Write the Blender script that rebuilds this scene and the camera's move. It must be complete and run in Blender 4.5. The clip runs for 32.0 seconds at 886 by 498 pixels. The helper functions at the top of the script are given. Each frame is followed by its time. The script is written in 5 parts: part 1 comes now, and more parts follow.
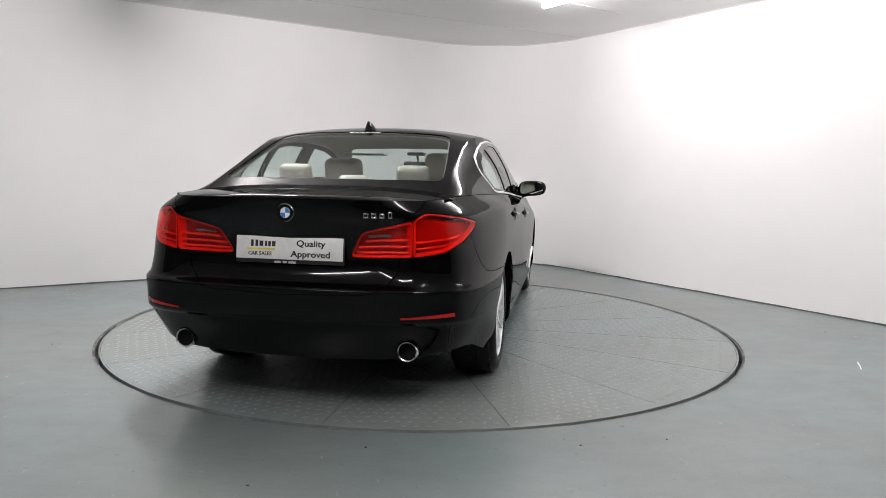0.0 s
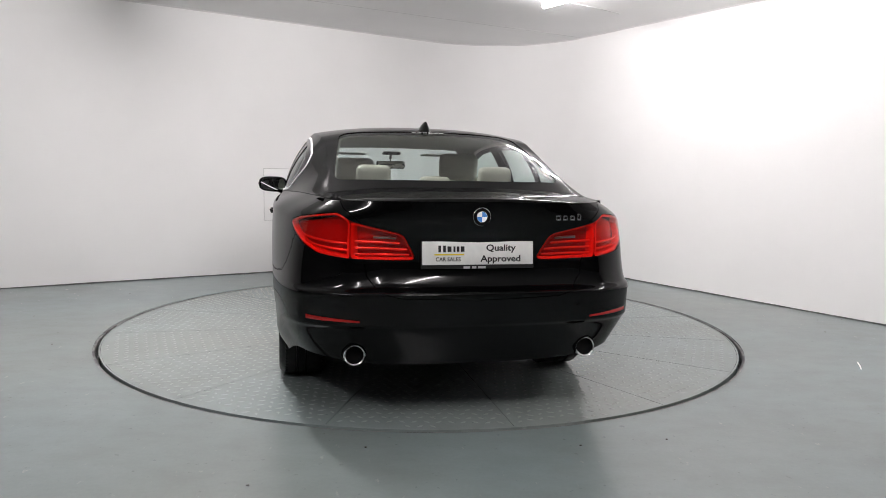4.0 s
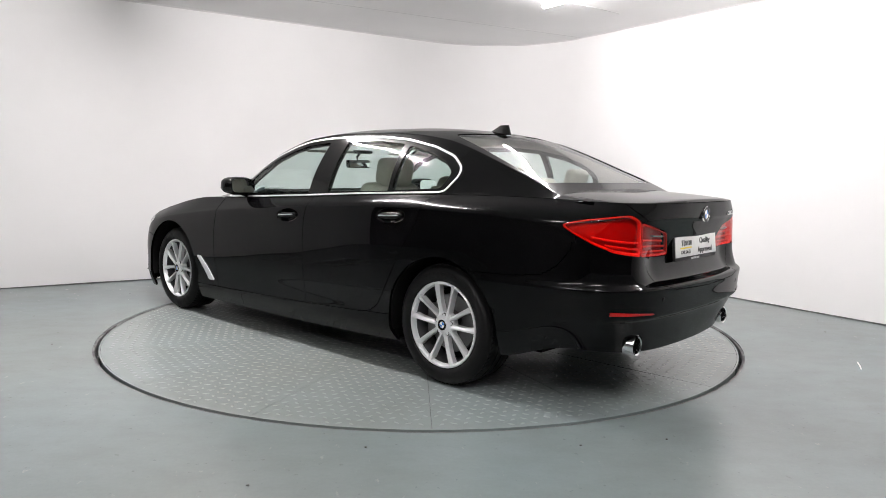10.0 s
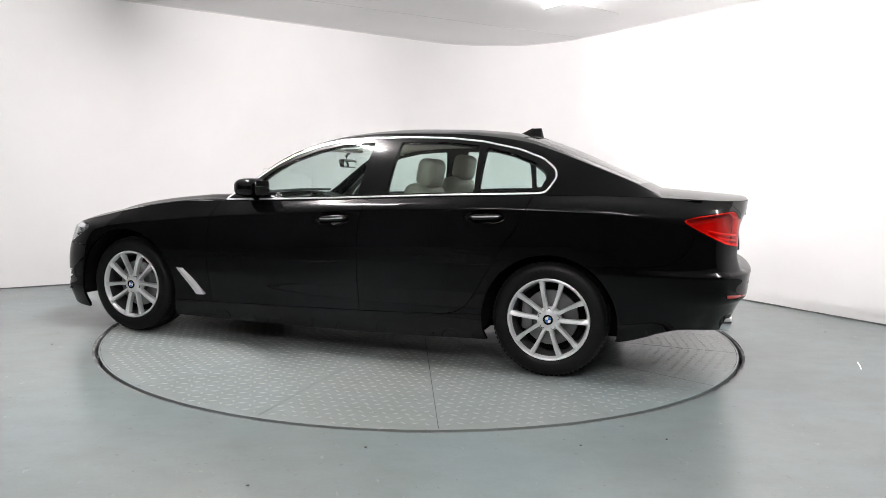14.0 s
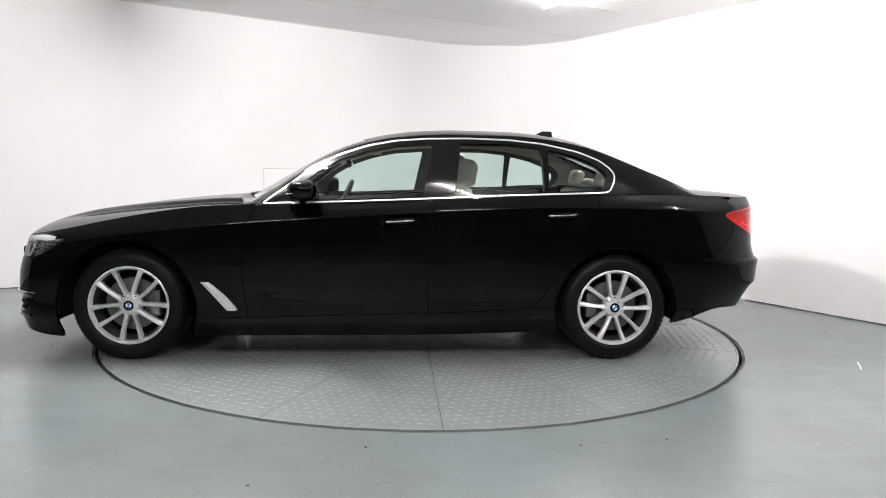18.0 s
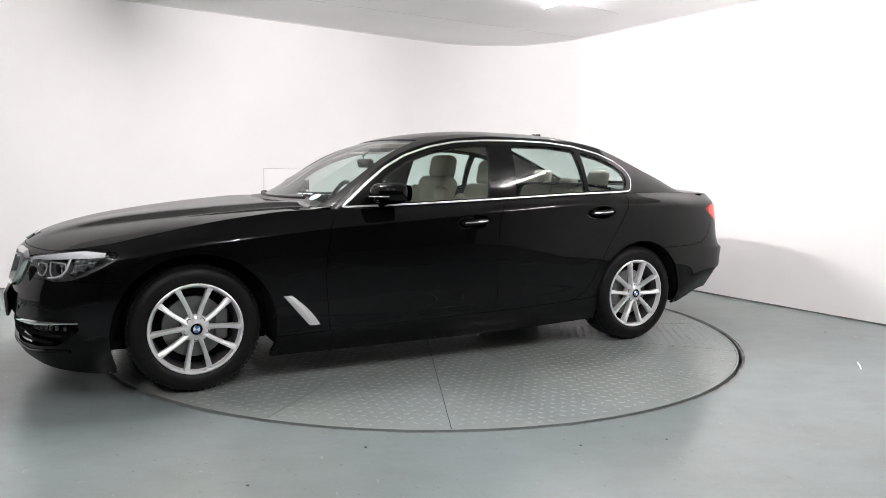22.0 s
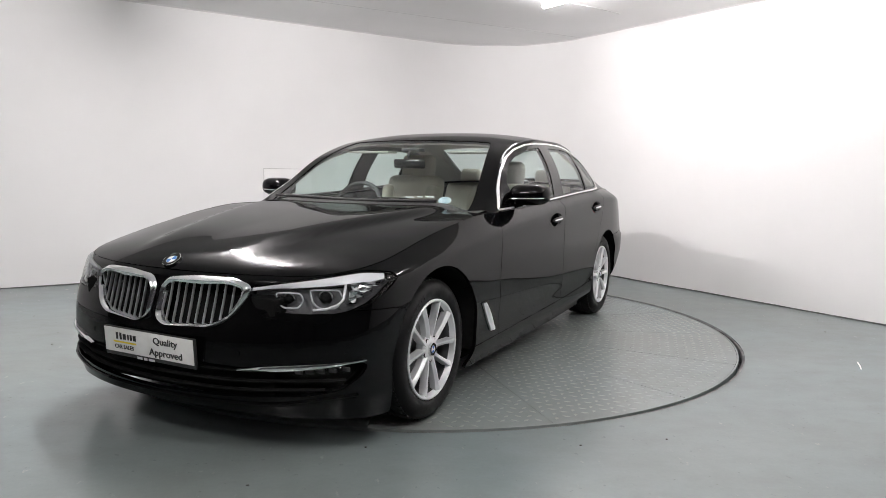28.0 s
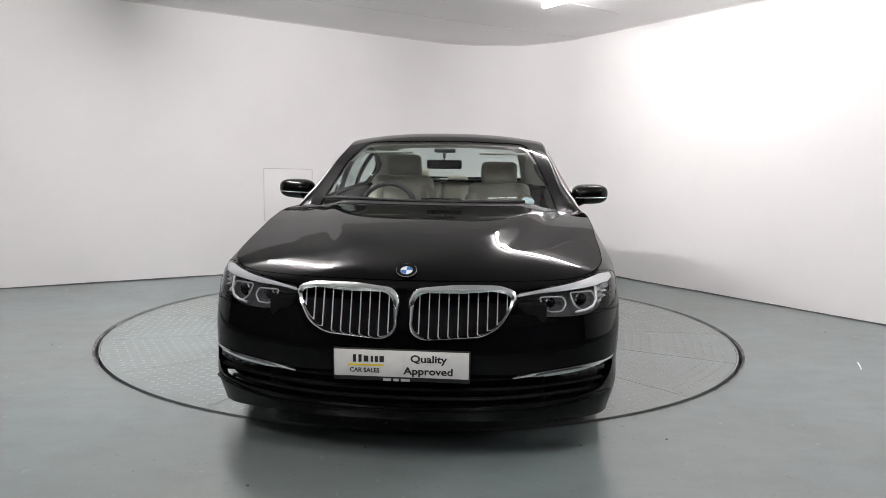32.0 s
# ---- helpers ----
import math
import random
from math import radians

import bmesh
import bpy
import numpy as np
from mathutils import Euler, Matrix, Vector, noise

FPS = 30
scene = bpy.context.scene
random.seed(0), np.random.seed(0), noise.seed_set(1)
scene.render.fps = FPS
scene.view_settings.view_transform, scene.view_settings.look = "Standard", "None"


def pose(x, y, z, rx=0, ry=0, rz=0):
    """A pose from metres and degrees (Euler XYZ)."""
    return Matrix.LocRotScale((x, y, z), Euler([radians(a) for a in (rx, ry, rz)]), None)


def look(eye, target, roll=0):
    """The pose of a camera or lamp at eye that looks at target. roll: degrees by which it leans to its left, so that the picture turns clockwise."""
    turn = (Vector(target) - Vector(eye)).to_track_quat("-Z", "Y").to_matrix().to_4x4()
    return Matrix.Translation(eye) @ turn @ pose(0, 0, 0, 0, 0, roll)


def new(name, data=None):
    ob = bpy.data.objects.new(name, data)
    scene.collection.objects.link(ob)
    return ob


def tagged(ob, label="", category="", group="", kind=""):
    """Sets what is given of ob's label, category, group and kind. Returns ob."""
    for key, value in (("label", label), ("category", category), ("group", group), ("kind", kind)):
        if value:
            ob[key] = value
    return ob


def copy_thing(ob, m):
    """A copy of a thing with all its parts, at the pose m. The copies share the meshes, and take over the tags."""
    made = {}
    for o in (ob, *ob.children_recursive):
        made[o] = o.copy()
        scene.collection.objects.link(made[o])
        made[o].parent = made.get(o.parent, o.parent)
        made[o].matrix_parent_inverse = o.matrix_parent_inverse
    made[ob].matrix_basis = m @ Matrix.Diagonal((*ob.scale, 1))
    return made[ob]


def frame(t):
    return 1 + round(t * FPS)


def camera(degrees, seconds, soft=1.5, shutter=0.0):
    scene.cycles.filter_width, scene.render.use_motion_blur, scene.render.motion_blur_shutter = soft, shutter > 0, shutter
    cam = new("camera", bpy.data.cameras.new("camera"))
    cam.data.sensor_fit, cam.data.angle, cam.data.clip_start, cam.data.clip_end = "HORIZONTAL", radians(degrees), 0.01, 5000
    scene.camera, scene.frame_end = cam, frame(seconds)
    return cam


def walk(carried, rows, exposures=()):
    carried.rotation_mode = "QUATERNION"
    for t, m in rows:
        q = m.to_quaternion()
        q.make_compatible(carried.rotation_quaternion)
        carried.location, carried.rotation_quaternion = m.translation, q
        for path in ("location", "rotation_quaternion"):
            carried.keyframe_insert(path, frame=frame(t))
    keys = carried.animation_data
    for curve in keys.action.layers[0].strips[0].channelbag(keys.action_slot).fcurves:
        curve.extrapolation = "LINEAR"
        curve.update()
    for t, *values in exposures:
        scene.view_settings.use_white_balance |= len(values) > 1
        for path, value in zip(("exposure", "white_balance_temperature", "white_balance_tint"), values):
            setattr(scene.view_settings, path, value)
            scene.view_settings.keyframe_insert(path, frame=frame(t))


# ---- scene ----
# The camera stands still on its stand, a little above the height of a car's mirrors.
cam = camera(64.12, 32.0, soft=0.85)
EYE = Vector((0.0, -5.363, 1.169))


def aim(yaw, pitch, roll):
    """The camera's pose from its heading (clockwise from +y), its tilt and its roll, in degrees."""
    a, b = radians(yaw), radians(pitch)
    way = Vector((math.sin(a) * math.cos(b), math.cos(a) * math.cos(b), math.sin(b)))
    return look(EYE, EYE + way, roll)


VIEW = aim(1.538, -6.228, 1.051)
walk(cam, [(0.0, VIEW), (32.0, VIEW)],
     exposures=[(0.0, -0.04), (3.5, -0.04), (8.0, 0.12), (13.0, 0.37), (19.0, 0.46), (24.0, 0.33), (28.0, 0.10), (32.0, -0.05)])

# ---- light: a windowless room, lit by the tubes built further down ----
world = bpy.data.worlds.new("world")
scene.world = world
world.use_nodes = True
world.node_tree.nodes["Background"].inputs[0].default_value = (0.05, 0.05, 0.052, 1)
world.node_tree.nodes["Background"].inputs[1].default_value = 0.3
TUBE_STRENGTH, TUBE_LOWERED, TUBE_DIM = 355.0, 102.0, 130.0


# ---- materials ----
def material(name, colour, rough=0.5, metal=0.0, coat=0.0, spec=0.5, transmission=0.0, emit=None, strength=0.0, ior=1.5, coat_ior=1.5):
    m = bpy.data.materials.new(name)
    m.use_nodes = True
    b = m.node_tree.nodes["Principled BSDF"].inputs
    b["Base Color"].default_value = (*colour, 1)
    b["Roughness"].default_value = rough
    b["Metallic"].default_value = metal
    b["Coat Weight"].default_value = coat
    b["Coat Roughness"].default_value = 0.012
    b["Coat IOR"].default_value = coat_ior
    b["Specular IOR Level"].default_value = spec
    b["Transmission Weight"].default_value = transmission
    b["IOR"].default_value = ior
    if emit:
        b["Emission Color"].default_value = (*emit, 1)
        b["Emission Strength"].default_value = strength
    return m


def noisy(m, scale, lo, hi, slot="Base Color", detail=6.0, rough=0.55, stretch=(1, 1, 1), mid=(0.35, 0.65)):
    """Lets noise at a real-world size move a slot of m between lo and hi."""
    t = m.node_tree
    co = t.nodes.new("ShaderNodeTexCoord")
    mp = t.nodes.new("ShaderNodeMapping")
    mp.inputs["Scale"].default_value = stretch
    n = t.nodes.new("ShaderNodeTexNoise")
    n.inputs["Scale"].default_value, n.inputs["Detail"].default_value, n.inputs["Roughness"].default_value = scale, detail, rough
    r = t.nodes.new("ShaderNodeValToRGB")
    r.color_ramp.elements[0].position, r.color_ramp.elements[1].position = mid
    lo = lo if isinstance(lo, tuple) else (lo, lo, lo)
    hi = hi if isinstance(hi, tuple) else (hi, hi, hi)
    r.color_ramp.elements[0].color, r.color_ramp.elements[1].color = (*lo, 1), (*hi, 1)
    t.links.new(co.outputs["Object"], mp.inputs[0])
    t.links.new(mp.outputs[0], n.inputs["Vector"])
    t.links.new(n.outputs["Fac"], r.inputs[0])
    t.links.new(r.outputs[0], t.nodes["Principled BSDF"].inputs[slot])
    return m


def bumpy(m, scale, strength, dist=0.002, detail=4.0, stretch=(1, 1, 1)):
    t = m.node_tree
    co = t.nodes.new("ShaderNodeTexCoord")
    mp = t.nodes.new("ShaderNodeMapping")
    mp.inputs["Scale"].default_value = stretch
    n = t.nodes.new("ShaderNodeTexNoise")
    n.inputs["Scale"].default_value, n.inputs["Detail"].default_value = scale, detail
    b = t.nodes.new("ShaderNodeBump")
    b.inputs["Strength"].default_value, b.inputs["Distance"].default_value = strength, dist
    t.links.new(co.outputs["Object"], mp.inputs[0])
    t.links.new(mp.outputs[0], n.inputs["Vector"])
    t.links.new(n.outputs["Fac"], b.inputs["Height"])
    t.links.new(b.outputs[0], t.nodes["Principled BSDF"].inputs["Normal"])
    return m


def clear(name, tint, gloss=0.04):
    """A thin pane: it lets light straight through, tinted, with a mirror's gloss on its face."""
    m = bpy.data.materials.new(name)
    m.use_nodes = True
    t = m.node_tree
    t.nodes.remove(t.nodes["Principled BSDF"])
    tr = t.nodes.new("ShaderNodeBsdfTransparent")
    tr.inputs[0].default_value = (*tint, 1)
    gl = t.nodes.new("ShaderNodeBsdfGlossy")
    gl.inputs["Roughness"].default_value = 0.02
    # gloss by the angle, alike on both faces of the thin pane: 4 per cent head-on, a mirror at the edge
    lw = t.nodes.new("ShaderNodeLayerWeight")
    lw.inputs["Blend"].default_value = 0.5
    pw = t.nodes.new("ShaderNodeMath")
    pw.operation = "POWER"
    pw.inputs[1].default_value = 5.0
    fr = t.nodes.new("ShaderNodeMath")
    fr.operation = "MULTIPLY_ADD"
    fr.inputs[1].default_value, fr.inputs[2].default_value = 0.96 - gloss, gloss
    t.links.new(lw.outputs["Facing"], pw.inputs[0])
    t.links.new(pw.outputs[0], fr.inputs[0])
    mx = t.nodes.new("ShaderNodeMixShader")
    t.links.new(fr.outputs[0], mx.inputs[0])
    t.links.new(tr.outputs[0], mx.inputs[1])
    t.links.new(gl.outputs[0], mx.inputs[2])
    t.links.new(mx.outputs[0], t.nodes["Material Output"].inputs[0])
    return m


PAINT = noisy(material("black_paint", (0.0016, 0.0016, 0.0018), 0.45, coat=0.6, spec=0.0, coat_ior=1.43), 3.0, 0.4, 0.5, "Roughness")
GLOSS_BLACK = material("gloss_black_trim", (0.005, 0.005, 0.005), 0.08, spec=0.25)
PLASTIC = bumpy(noisy(material("black_plastic", (0.012, 0.012, 0.012), 0.5), 40, 0.4, 0.6, "Roughness"), 900, 0.25, 0.0006)
UNDER = noisy(material("underbody_black", (0.006, 0.006, 0.006), 0.9, spec=0.1), 6, 0.003, 0.009)
CHROME = noisy(material("chrome", (0.86, 0.87, 0.88), 0.1, 1.0), 12, 0.06, 0.14, "Roughness")
BRIGHT_TRIM = noisy(material("bright_window_trim", (0.88, 0.88, 0.89), 0.35, 0.6), 30, 0.3, 0.4, "Roughness")
SATIN = noisy(material("satin_aluminium", (0.78, 0.79, 0.80), 0.25, 1.0), 20, 0.2, 0.3, "Roughness")
SLAT = material("brushed_slat", (0.62, 0.63, 0.64), 0.38, 0.8)
ALLOY = noisy(material("silver_alloy", (0.84, 0.85, 0.86), 0.34, 0.5, coat=0.2), 8, 0.30, 0.38, "Roughness", detail=2)
# dark alloy: shade inside the wheel put into the colour; also for fog reflectors
BARREL = noisy(material("shaded_alloy", (0.10, 0.10, 0.105), 0.45, 0.6), 20, 0.4, 0.55, "Roughness")
DISC_STEEL = bumpy(noisy(material("brake_steel", (0.25, 0.25, 0.25), 0.35, 0.9), 30, 0.28, 0.5, "Roughness"), 200, 0.2, 0.0005)
RUBBER = bumpy(noisy(material("tyre_rubber", (0.006, 0.006, 0.0062), 0.5, spec=0.18), 14, 0.38, 0.6, "Roughness"), 260, 0.3, 0.0008)
GLASS = clear("window_glass", (0.76, 0.86, 0.83))
WINDSCREEN = clear("windscreen_glass", (0.82, 0.885, 0.87))
LENS = clear("lamp_lens", (0.90, 0.91, 0.92))
RED_LENS = clear("red_lens", (1.0, 0.30, 0.26))
RED_BAR = material("red_light_guide", (0.85, 0.055, 0.04), 0.2)
SMOKE = material("smoked_housing", (0.40, 0.014, 0.012), 0.25)
REFLECTOR = material("red_reflector", (0.36, 0.010, 0.009), 0.2, coat=0.6)
LAMP_GREY = noisy(material("lamp_housing", (0.14, 0.14, 0.145), 0.3, 0.3), 18, 0.25, 0.4, "Roughness")
LAMP_RING = material("light_guide_ring", (0.55, 0.56, 0.57), 0.25)
LAMP_WHITE = material("light_guide_white", (0.86, 0.87, 0.88), 0.25)
PLATE_WHITE = noisy(material("plate_white", (0.78, 0.78, 0.76), 0.3), 25, (0.74, 0.74, 0.72), (0.81, 0.81, 0.79))
INK = material("plate_ink", (0.015, 0.015, 0.015), 0.4)
YELLOW = material("plate_yellow", (0.80, 0.62, 0.03), 0.4)
GREY_INK = material("frame_letters", (0.55, 0.55, 0.55), 0.4)
BLUE = material("badge_blue", (0.03, 0.17, 0.52), 0.35, coat=0.15)
BADGE_WHITE = material("badge_white", (0.85, 0.85, 0.86), 0.35, coat=0.15)
LEATHER = bumpy(noisy(material("cream_leather", (0.50, 0.46, 0.39), 0.45), 6, (0.45, 0.41, 0.35), (0.54, 0.50, 0.43)), 320, 0.3, 0.0008)
HEADLINER = bumpy(noisy(material("headliner_cloth", (0.50, 0.48, 0.44), 0.9), 60, (0.46, 0.44, 0.40), (0.54, 0.52, 0.48)), 500, 0.3, 0.0006)
LINING = bumpy(noisy(material("pillar_cloth", (0.055, 0.053, 0.05), 0.85), 60, (0.045, 0.044, 0.042), (0.065, 0.063, 0.06)), 500, 0.3, 0.0006)
DASH = bumpy(noisy(material("dashboard_vinyl", (0.022, 0.022, 0.023), 0.6), 20, 0.5, 0.7, "Roughness"), 500, 0.3, 0.0008)
MIRROR = material("mirror_silver", (0.9, 0.9, 0.9), 0.02, 1.0)
STICKER = noisy(material("paper_disc", (0.60, 0.72, 0.78), 0.6), 60, (0.35, 0.52, 0.62), (0.80, 0.84, 0.85))


# ---- helpers of this scene ----
def lerp_keys(keys, x):
    """Smooth (cubic, monotone) reading of a short table of (x, value) pairs, x rising."""
    n = len(keys)
    if x <= keys[0][0]:
        return keys[0][1]
    if x >= keys[-1][0]:
        return keys[-1][1]
    i = 0
    while keys[i + 1][0] < x:
        i += 1

    def slope(k):
        if k == 0 or k == n - 1:
            a, b = (0, 1) if k == 0 else (n - 2, n - 1)
            return (keys[b][1] - keys[a][1]) / (keys[b][0] - keys[a][0])
        d0 = (keys[k][1] - keys[k - 1][1]) / (keys[k][0] - keys[k - 1][0])
        d1 = (keys[k + 1][1] - keys[k][1]) / (keys[k + 1][0] - keys[k][0])
        return 0.0 if d0 * d1 <= 0 else 2 * d0 * d1 / (d0 + d1)

    (x0, v0), (x1, v1) = keys[i], keys[i + 1]
    h = x1 - x0
    t = (x - x0) / h
    m0, m1 = slope(i) * h, slope(i + 1) * h
    return ((2 * t ** 3 - 3 * t * t + 1) * v0 + (t ** 3 - 2 * t * t + t) * m0 + (-2 * t ** 3 + 3 * t * t) * v1 + (t ** 3 - t * t) * m1)


def catmull(points, t):
    """A point at t (0..1) on a smooth curve through the points."""
    n = len(points) - 1
    f = min(max(t, 0.0), 1.0) * n
    i = min(int(f), n - 1)
    u = f - i
    p1, p2 = Vector(points[i]), Vector(points[i + 1])
    p0 = Vector(points[i - 1]) if i > 0 else 2 * p1 - p2
    p3 = Vector(points[i + 2]) if i + 2 <= n else 2 * p2 - p1
    return 0.5 * ((2 * p1) + (p2 - p0) * u + (2 * p0 - 5 * p1 + 4 * p2 - p3) * u * u + (3 * p1 - p0 - 3 * p2 + p3) * u ** 3)


def smooth(a, b, x):
    t = min(max((x - a) / (b - a), 0.0), 1.0)
    return t * t * (3 - 2 * t)


def part(name, bm, mat, parent=None, label="", smooth_angle=35):
    """Links a bmesh as one mesh object under a thing or a part."""
    me = bpy.data.meshes.new(name)
    bmesh.ops.recalc_face_normals(bm, faces=bm.faces)
    for f in bm.faces:
        f.smooth = True
    lim = radians(smooth_angle)
    for e in bm.edges:
        e.smooth = len(e.link_faces) == 2 and e.calc_face_angle(0.0) < lim
    bm.to_mesh(me)
    bm.free()
    for m in mat if isinstance(mat, (list, tuple)) else [mat]:
        me.materials.append(m)
    ob = new(name, me)
    ob.parent = parent
    if label:
        ob["label"] = label
    return ob


def box(bm, x0, x1, y0, y1, z0, z1, bevel=0.0, m=None, seg=2):
    """Adds a bevelled block to bm."""
    r = bmesh.ops.create_cube(bm, size=1.0)
    vs = r["verts"]
    for v in vs:
        v.co = Vector(((x0 + x1) / 2 + v.co.x * (x1 - x0), (y0 + y1) / 2 + v.co.y * (y1 - y0), (z0 + z1) / 2 + v.co.z * (z1 - z0)))
    if bevel:
        es = list({e for v in vs for e in v.link_edges})
        out = bmesh.ops.bevel(bm, geom=es, offset=bevel, segments=seg, affect="EDGES", profile=0.5)
        vs = list({v for f in out["faces"] for v in f.verts} | {v for v in vs if v.is_valid})
    if m:
        for v in vs:
            v.co = m @ v.co
    return vs


def lathe(bm, profile, axis="y", seg=48, centre=(0, 0, 0), closed=False):
    """Turns a profile of (radius, along) round an axis through centre."""
    rings = []
    c = Vector(centre)
    for k in range(seg):
        a = 2 * math.pi * k / seg
        ring = []
        for r, h in profile:
            u, v = r * math.cos(a), r * math.sin(a)
            p = {"y": Vector((u, h, v)), "z": Vector((u, v, h)), "x": Vector((h, u, v))}[axis]
            ring.append(bm.verts.new(c + p))
        rings.append(ring)
    n = len(profile)
    for k in range(seg):
        a, b = rings[k], rings[(k + 1) % seg]
        for i in range(n if closed else n - 1):
            j = (i + 1) % n
            bm.faces.new((a[i], a[j], b[j], b[i]))
    return rings


def tube(bm, points, radius, seg=8, closed=False, flat=1.0, up=(0, 0, 1)):
    """A round (or flattened) bar along points."""
    n = len(points)
    pts = [Vector(p) for p in points]
    rings = []
    for i, p in enumerate(pts):
        a = pts[(i - 1) % n] if closed or i > 0 else p
        b = pts[(i + 1) % n] if closed or i < n - 1 else p
        t = (b - a).normalized()
        s = t.cross(Vector(up))
        s = s.normalized() if s.length > 1e-6 else Vector((1, 0, 0))
        u = s.cross(t).normalized()
        rings.append([bm.verts.new(p + s * radius * math.cos(2 * math.pi * k / seg) + u * radius * flat * math.sin(2 * math.pi * k / seg)) for k in range(seg)])
    for i in range(n if closed else n - 1):
        a, b = rings[i], rings[(i + 1) % n]
        for k in range(seg):
            bm.faces.new((a[k], a[(k + 1) % seg], b[(k + 1) % seg], b[k]))
    if not closed:
        bm.faces.new(rings[0][::-1])
        bm.faces.new(rings[-1])


def inside(poly, a, b):
    hit = False
    n = len(poly)
    for i in range(n):
        (x0, y0), (x1, y1) = poly[i], poly[(i + 1) % n]
        if (y0 > b) != (y1 > b) and a < (x1 - x0) * (b - y0) / (y1 - y0) + x0:
            hit = not hit
    return hit


def rounded(points, steps=5, closed=True):
    """A smooth polygon through the points, in few steps each."""
    n = len(points)
    out = []
    for i in range(n if closed else n - 1):
        p0, p1, p2, p3 = (Vector(points[k % n] if closed else points[min(max(k, 0), n - 1)]) for k in (i - 1, i, i + 1, i + 2))
        for k in range(steps):
            u = k / steps
            q = 0.5 * ((2 * p1) + (p2 - p0) * u + (2 * p0 - 5 * p1 + 4 * p2 - p3) * u * u + (3 * p1 - p0 - 3 * p2 + p3) * u ** 3)
            out.append((q.x, q.y))
    if not closed:
        out.append(tuple(points[-1]))
    return out


def corner_cut(points, r, steps=4):
    """A polygon with its corners rounded off by about r."""
    out = []
    n = len(points)
    for i in range(n):
        a, p, b = Vector(points[i - 1]), Vector(points[i]), Vector(points[(i + 1) % n])
        ra, rb = min(r, (a - p).length * 0.45), min(r, (b - p).length * 0.45)
        s, e = p + (a - p).normalized() * ra, p + (b - p).normalized() * rb
        for k in range(steps + 1):
            u = k / steps
            q = s * (1 - u) ** 2 + p * 2 * u * (1 - u) + e * u * u
            out.append((q.x, q.y))
    return out


def inset(poly, d):
    """A polygon whose edge lies d inside that of poly."""
    n = len(poly)
    turn = 1 if sum(poly[i - 1][0] * poly[i][1] - poly[i][0] * poly[i - 1][1] for i in range(n)) > 0 else -1
    out = []
    for i in range(n):
        a, p, b = Vector(poly[i - 1]), Vector(poly[i]), Vector(poly[(i + 1) % n])
        n0, n1 = (Vector((-(q - r).y, (q - r).x)).normalized() * turn for r, q in ((a, p), (p, b)))
        m = (n0 + n1).normalized()
        q = p + m * d / max(m.dot(n1), 0.5)
        out.append((q.x, q.y))
    return out


def words(name, text, size, mat, parent, m, wide=1.0, thick=0.0006):
    """Raised letters in the built-in font, as a mesh."""
    cu = bpy.data.curves.new(name, "FONT")
    cu.body, cu.size, cu.extrude, cu.resolution_u, cu.offset = text, size, thick, 3, size * 0.022
    cu.align_x, cu.align_y = "CENTER", "CENTER"
    tmp = bpy.data.objects.new("tmp", cu)
    scene.collection.objects.link(tmp)
    me = bpy.data.meshes.new_from_object(tmp.evaluated_get(bpy.context.evaluated_depsgraph_get()))
    bpy.data.objects.remove(tmp)
    me.transform(m @ Matrix.Diagonal((wide, 1, 1, 1)))
    me.materials.clear()
    me.materials.append(mat)
    ob = new(name, me)
    ob.parent = parent
    return ob


# ---- the room: a painted corner with a round bend, a flat ceiling, a floor with a turntable ----
CEILING = 2.79
CORNER = Vector((1.16, 4.40, 0))
E1 = Vector((0.8553, 0.5182, 0))   # along the long wall, towards the bend
E2 = Vector((0.5182, -0.8553, 0))  # along the other wall, away from the bend
BEND = 1.3
R_TABLE, R_PIT = 2.252, 2.288

WALL = bumpy(noisy(material("white_wall_paint", (0.85, 0.845, 0.84), 0.55), 0.8, (0.83, 0.825, 0.82), (0.87, 0.865, 0.86), detail=8), 45, 0.12, 0.003)
# unseen walls behind the camera, their colour darkened to keep the car's reflections black
WALL_BACK = bumpy(noisy(material("dark_unseen_wall", (0.055, 0.055, 0.058), 0.6), 0.8, (0.045, 0.045, 0.048), (0.065, 0.065, 0.068), detail=8), 45, 0.12, 0.003)
CEIL = bumpy(noisy(material("ceiling_paint", (0.89, 0.88, 0.88), 0.7), 0.7, (0.87, 0.86, 0.86), (0.91, 0.90, 0.90), detail=6), 30, 0.1, 0.003)
TRIM = noisy(material("painted_trim", (0.70, 0.69, 0.69), 0.5), 6, (0.66, 0.65, 0.65), (0.74, 0.73, 0.73))
JOINT = noisy(material("dark_joint", (0.10, 0.10, 0.10), 0.8), 9, 0.05, 0.16)
TUBE_MAT = material("fluorescent_tube", (0.9, 0.9, 0.9), 0.4, emit=(1.0, 0.948, 0.950), strength=TUBE_STRENGTH)
# strength set low so that the nearby wall gets no hot spot
TUBE_LOW = material("lowered_fluorescent_tube", (0.9, 0.9, 0.9), 0.4, emit=(1.0, 0.948, 0.950), strength=TUBE_LOWERED)
TUBE_WEAK = material("dim_fluorescent_tube", (0.9, 0.9, 0.9), 0.4, emit=(1.0, 0.948, 0.950), strength=TUBE_DIM)
HOUSING = material("lamp_housing_white", (0.80, 0.80, 0.80), 0.4)


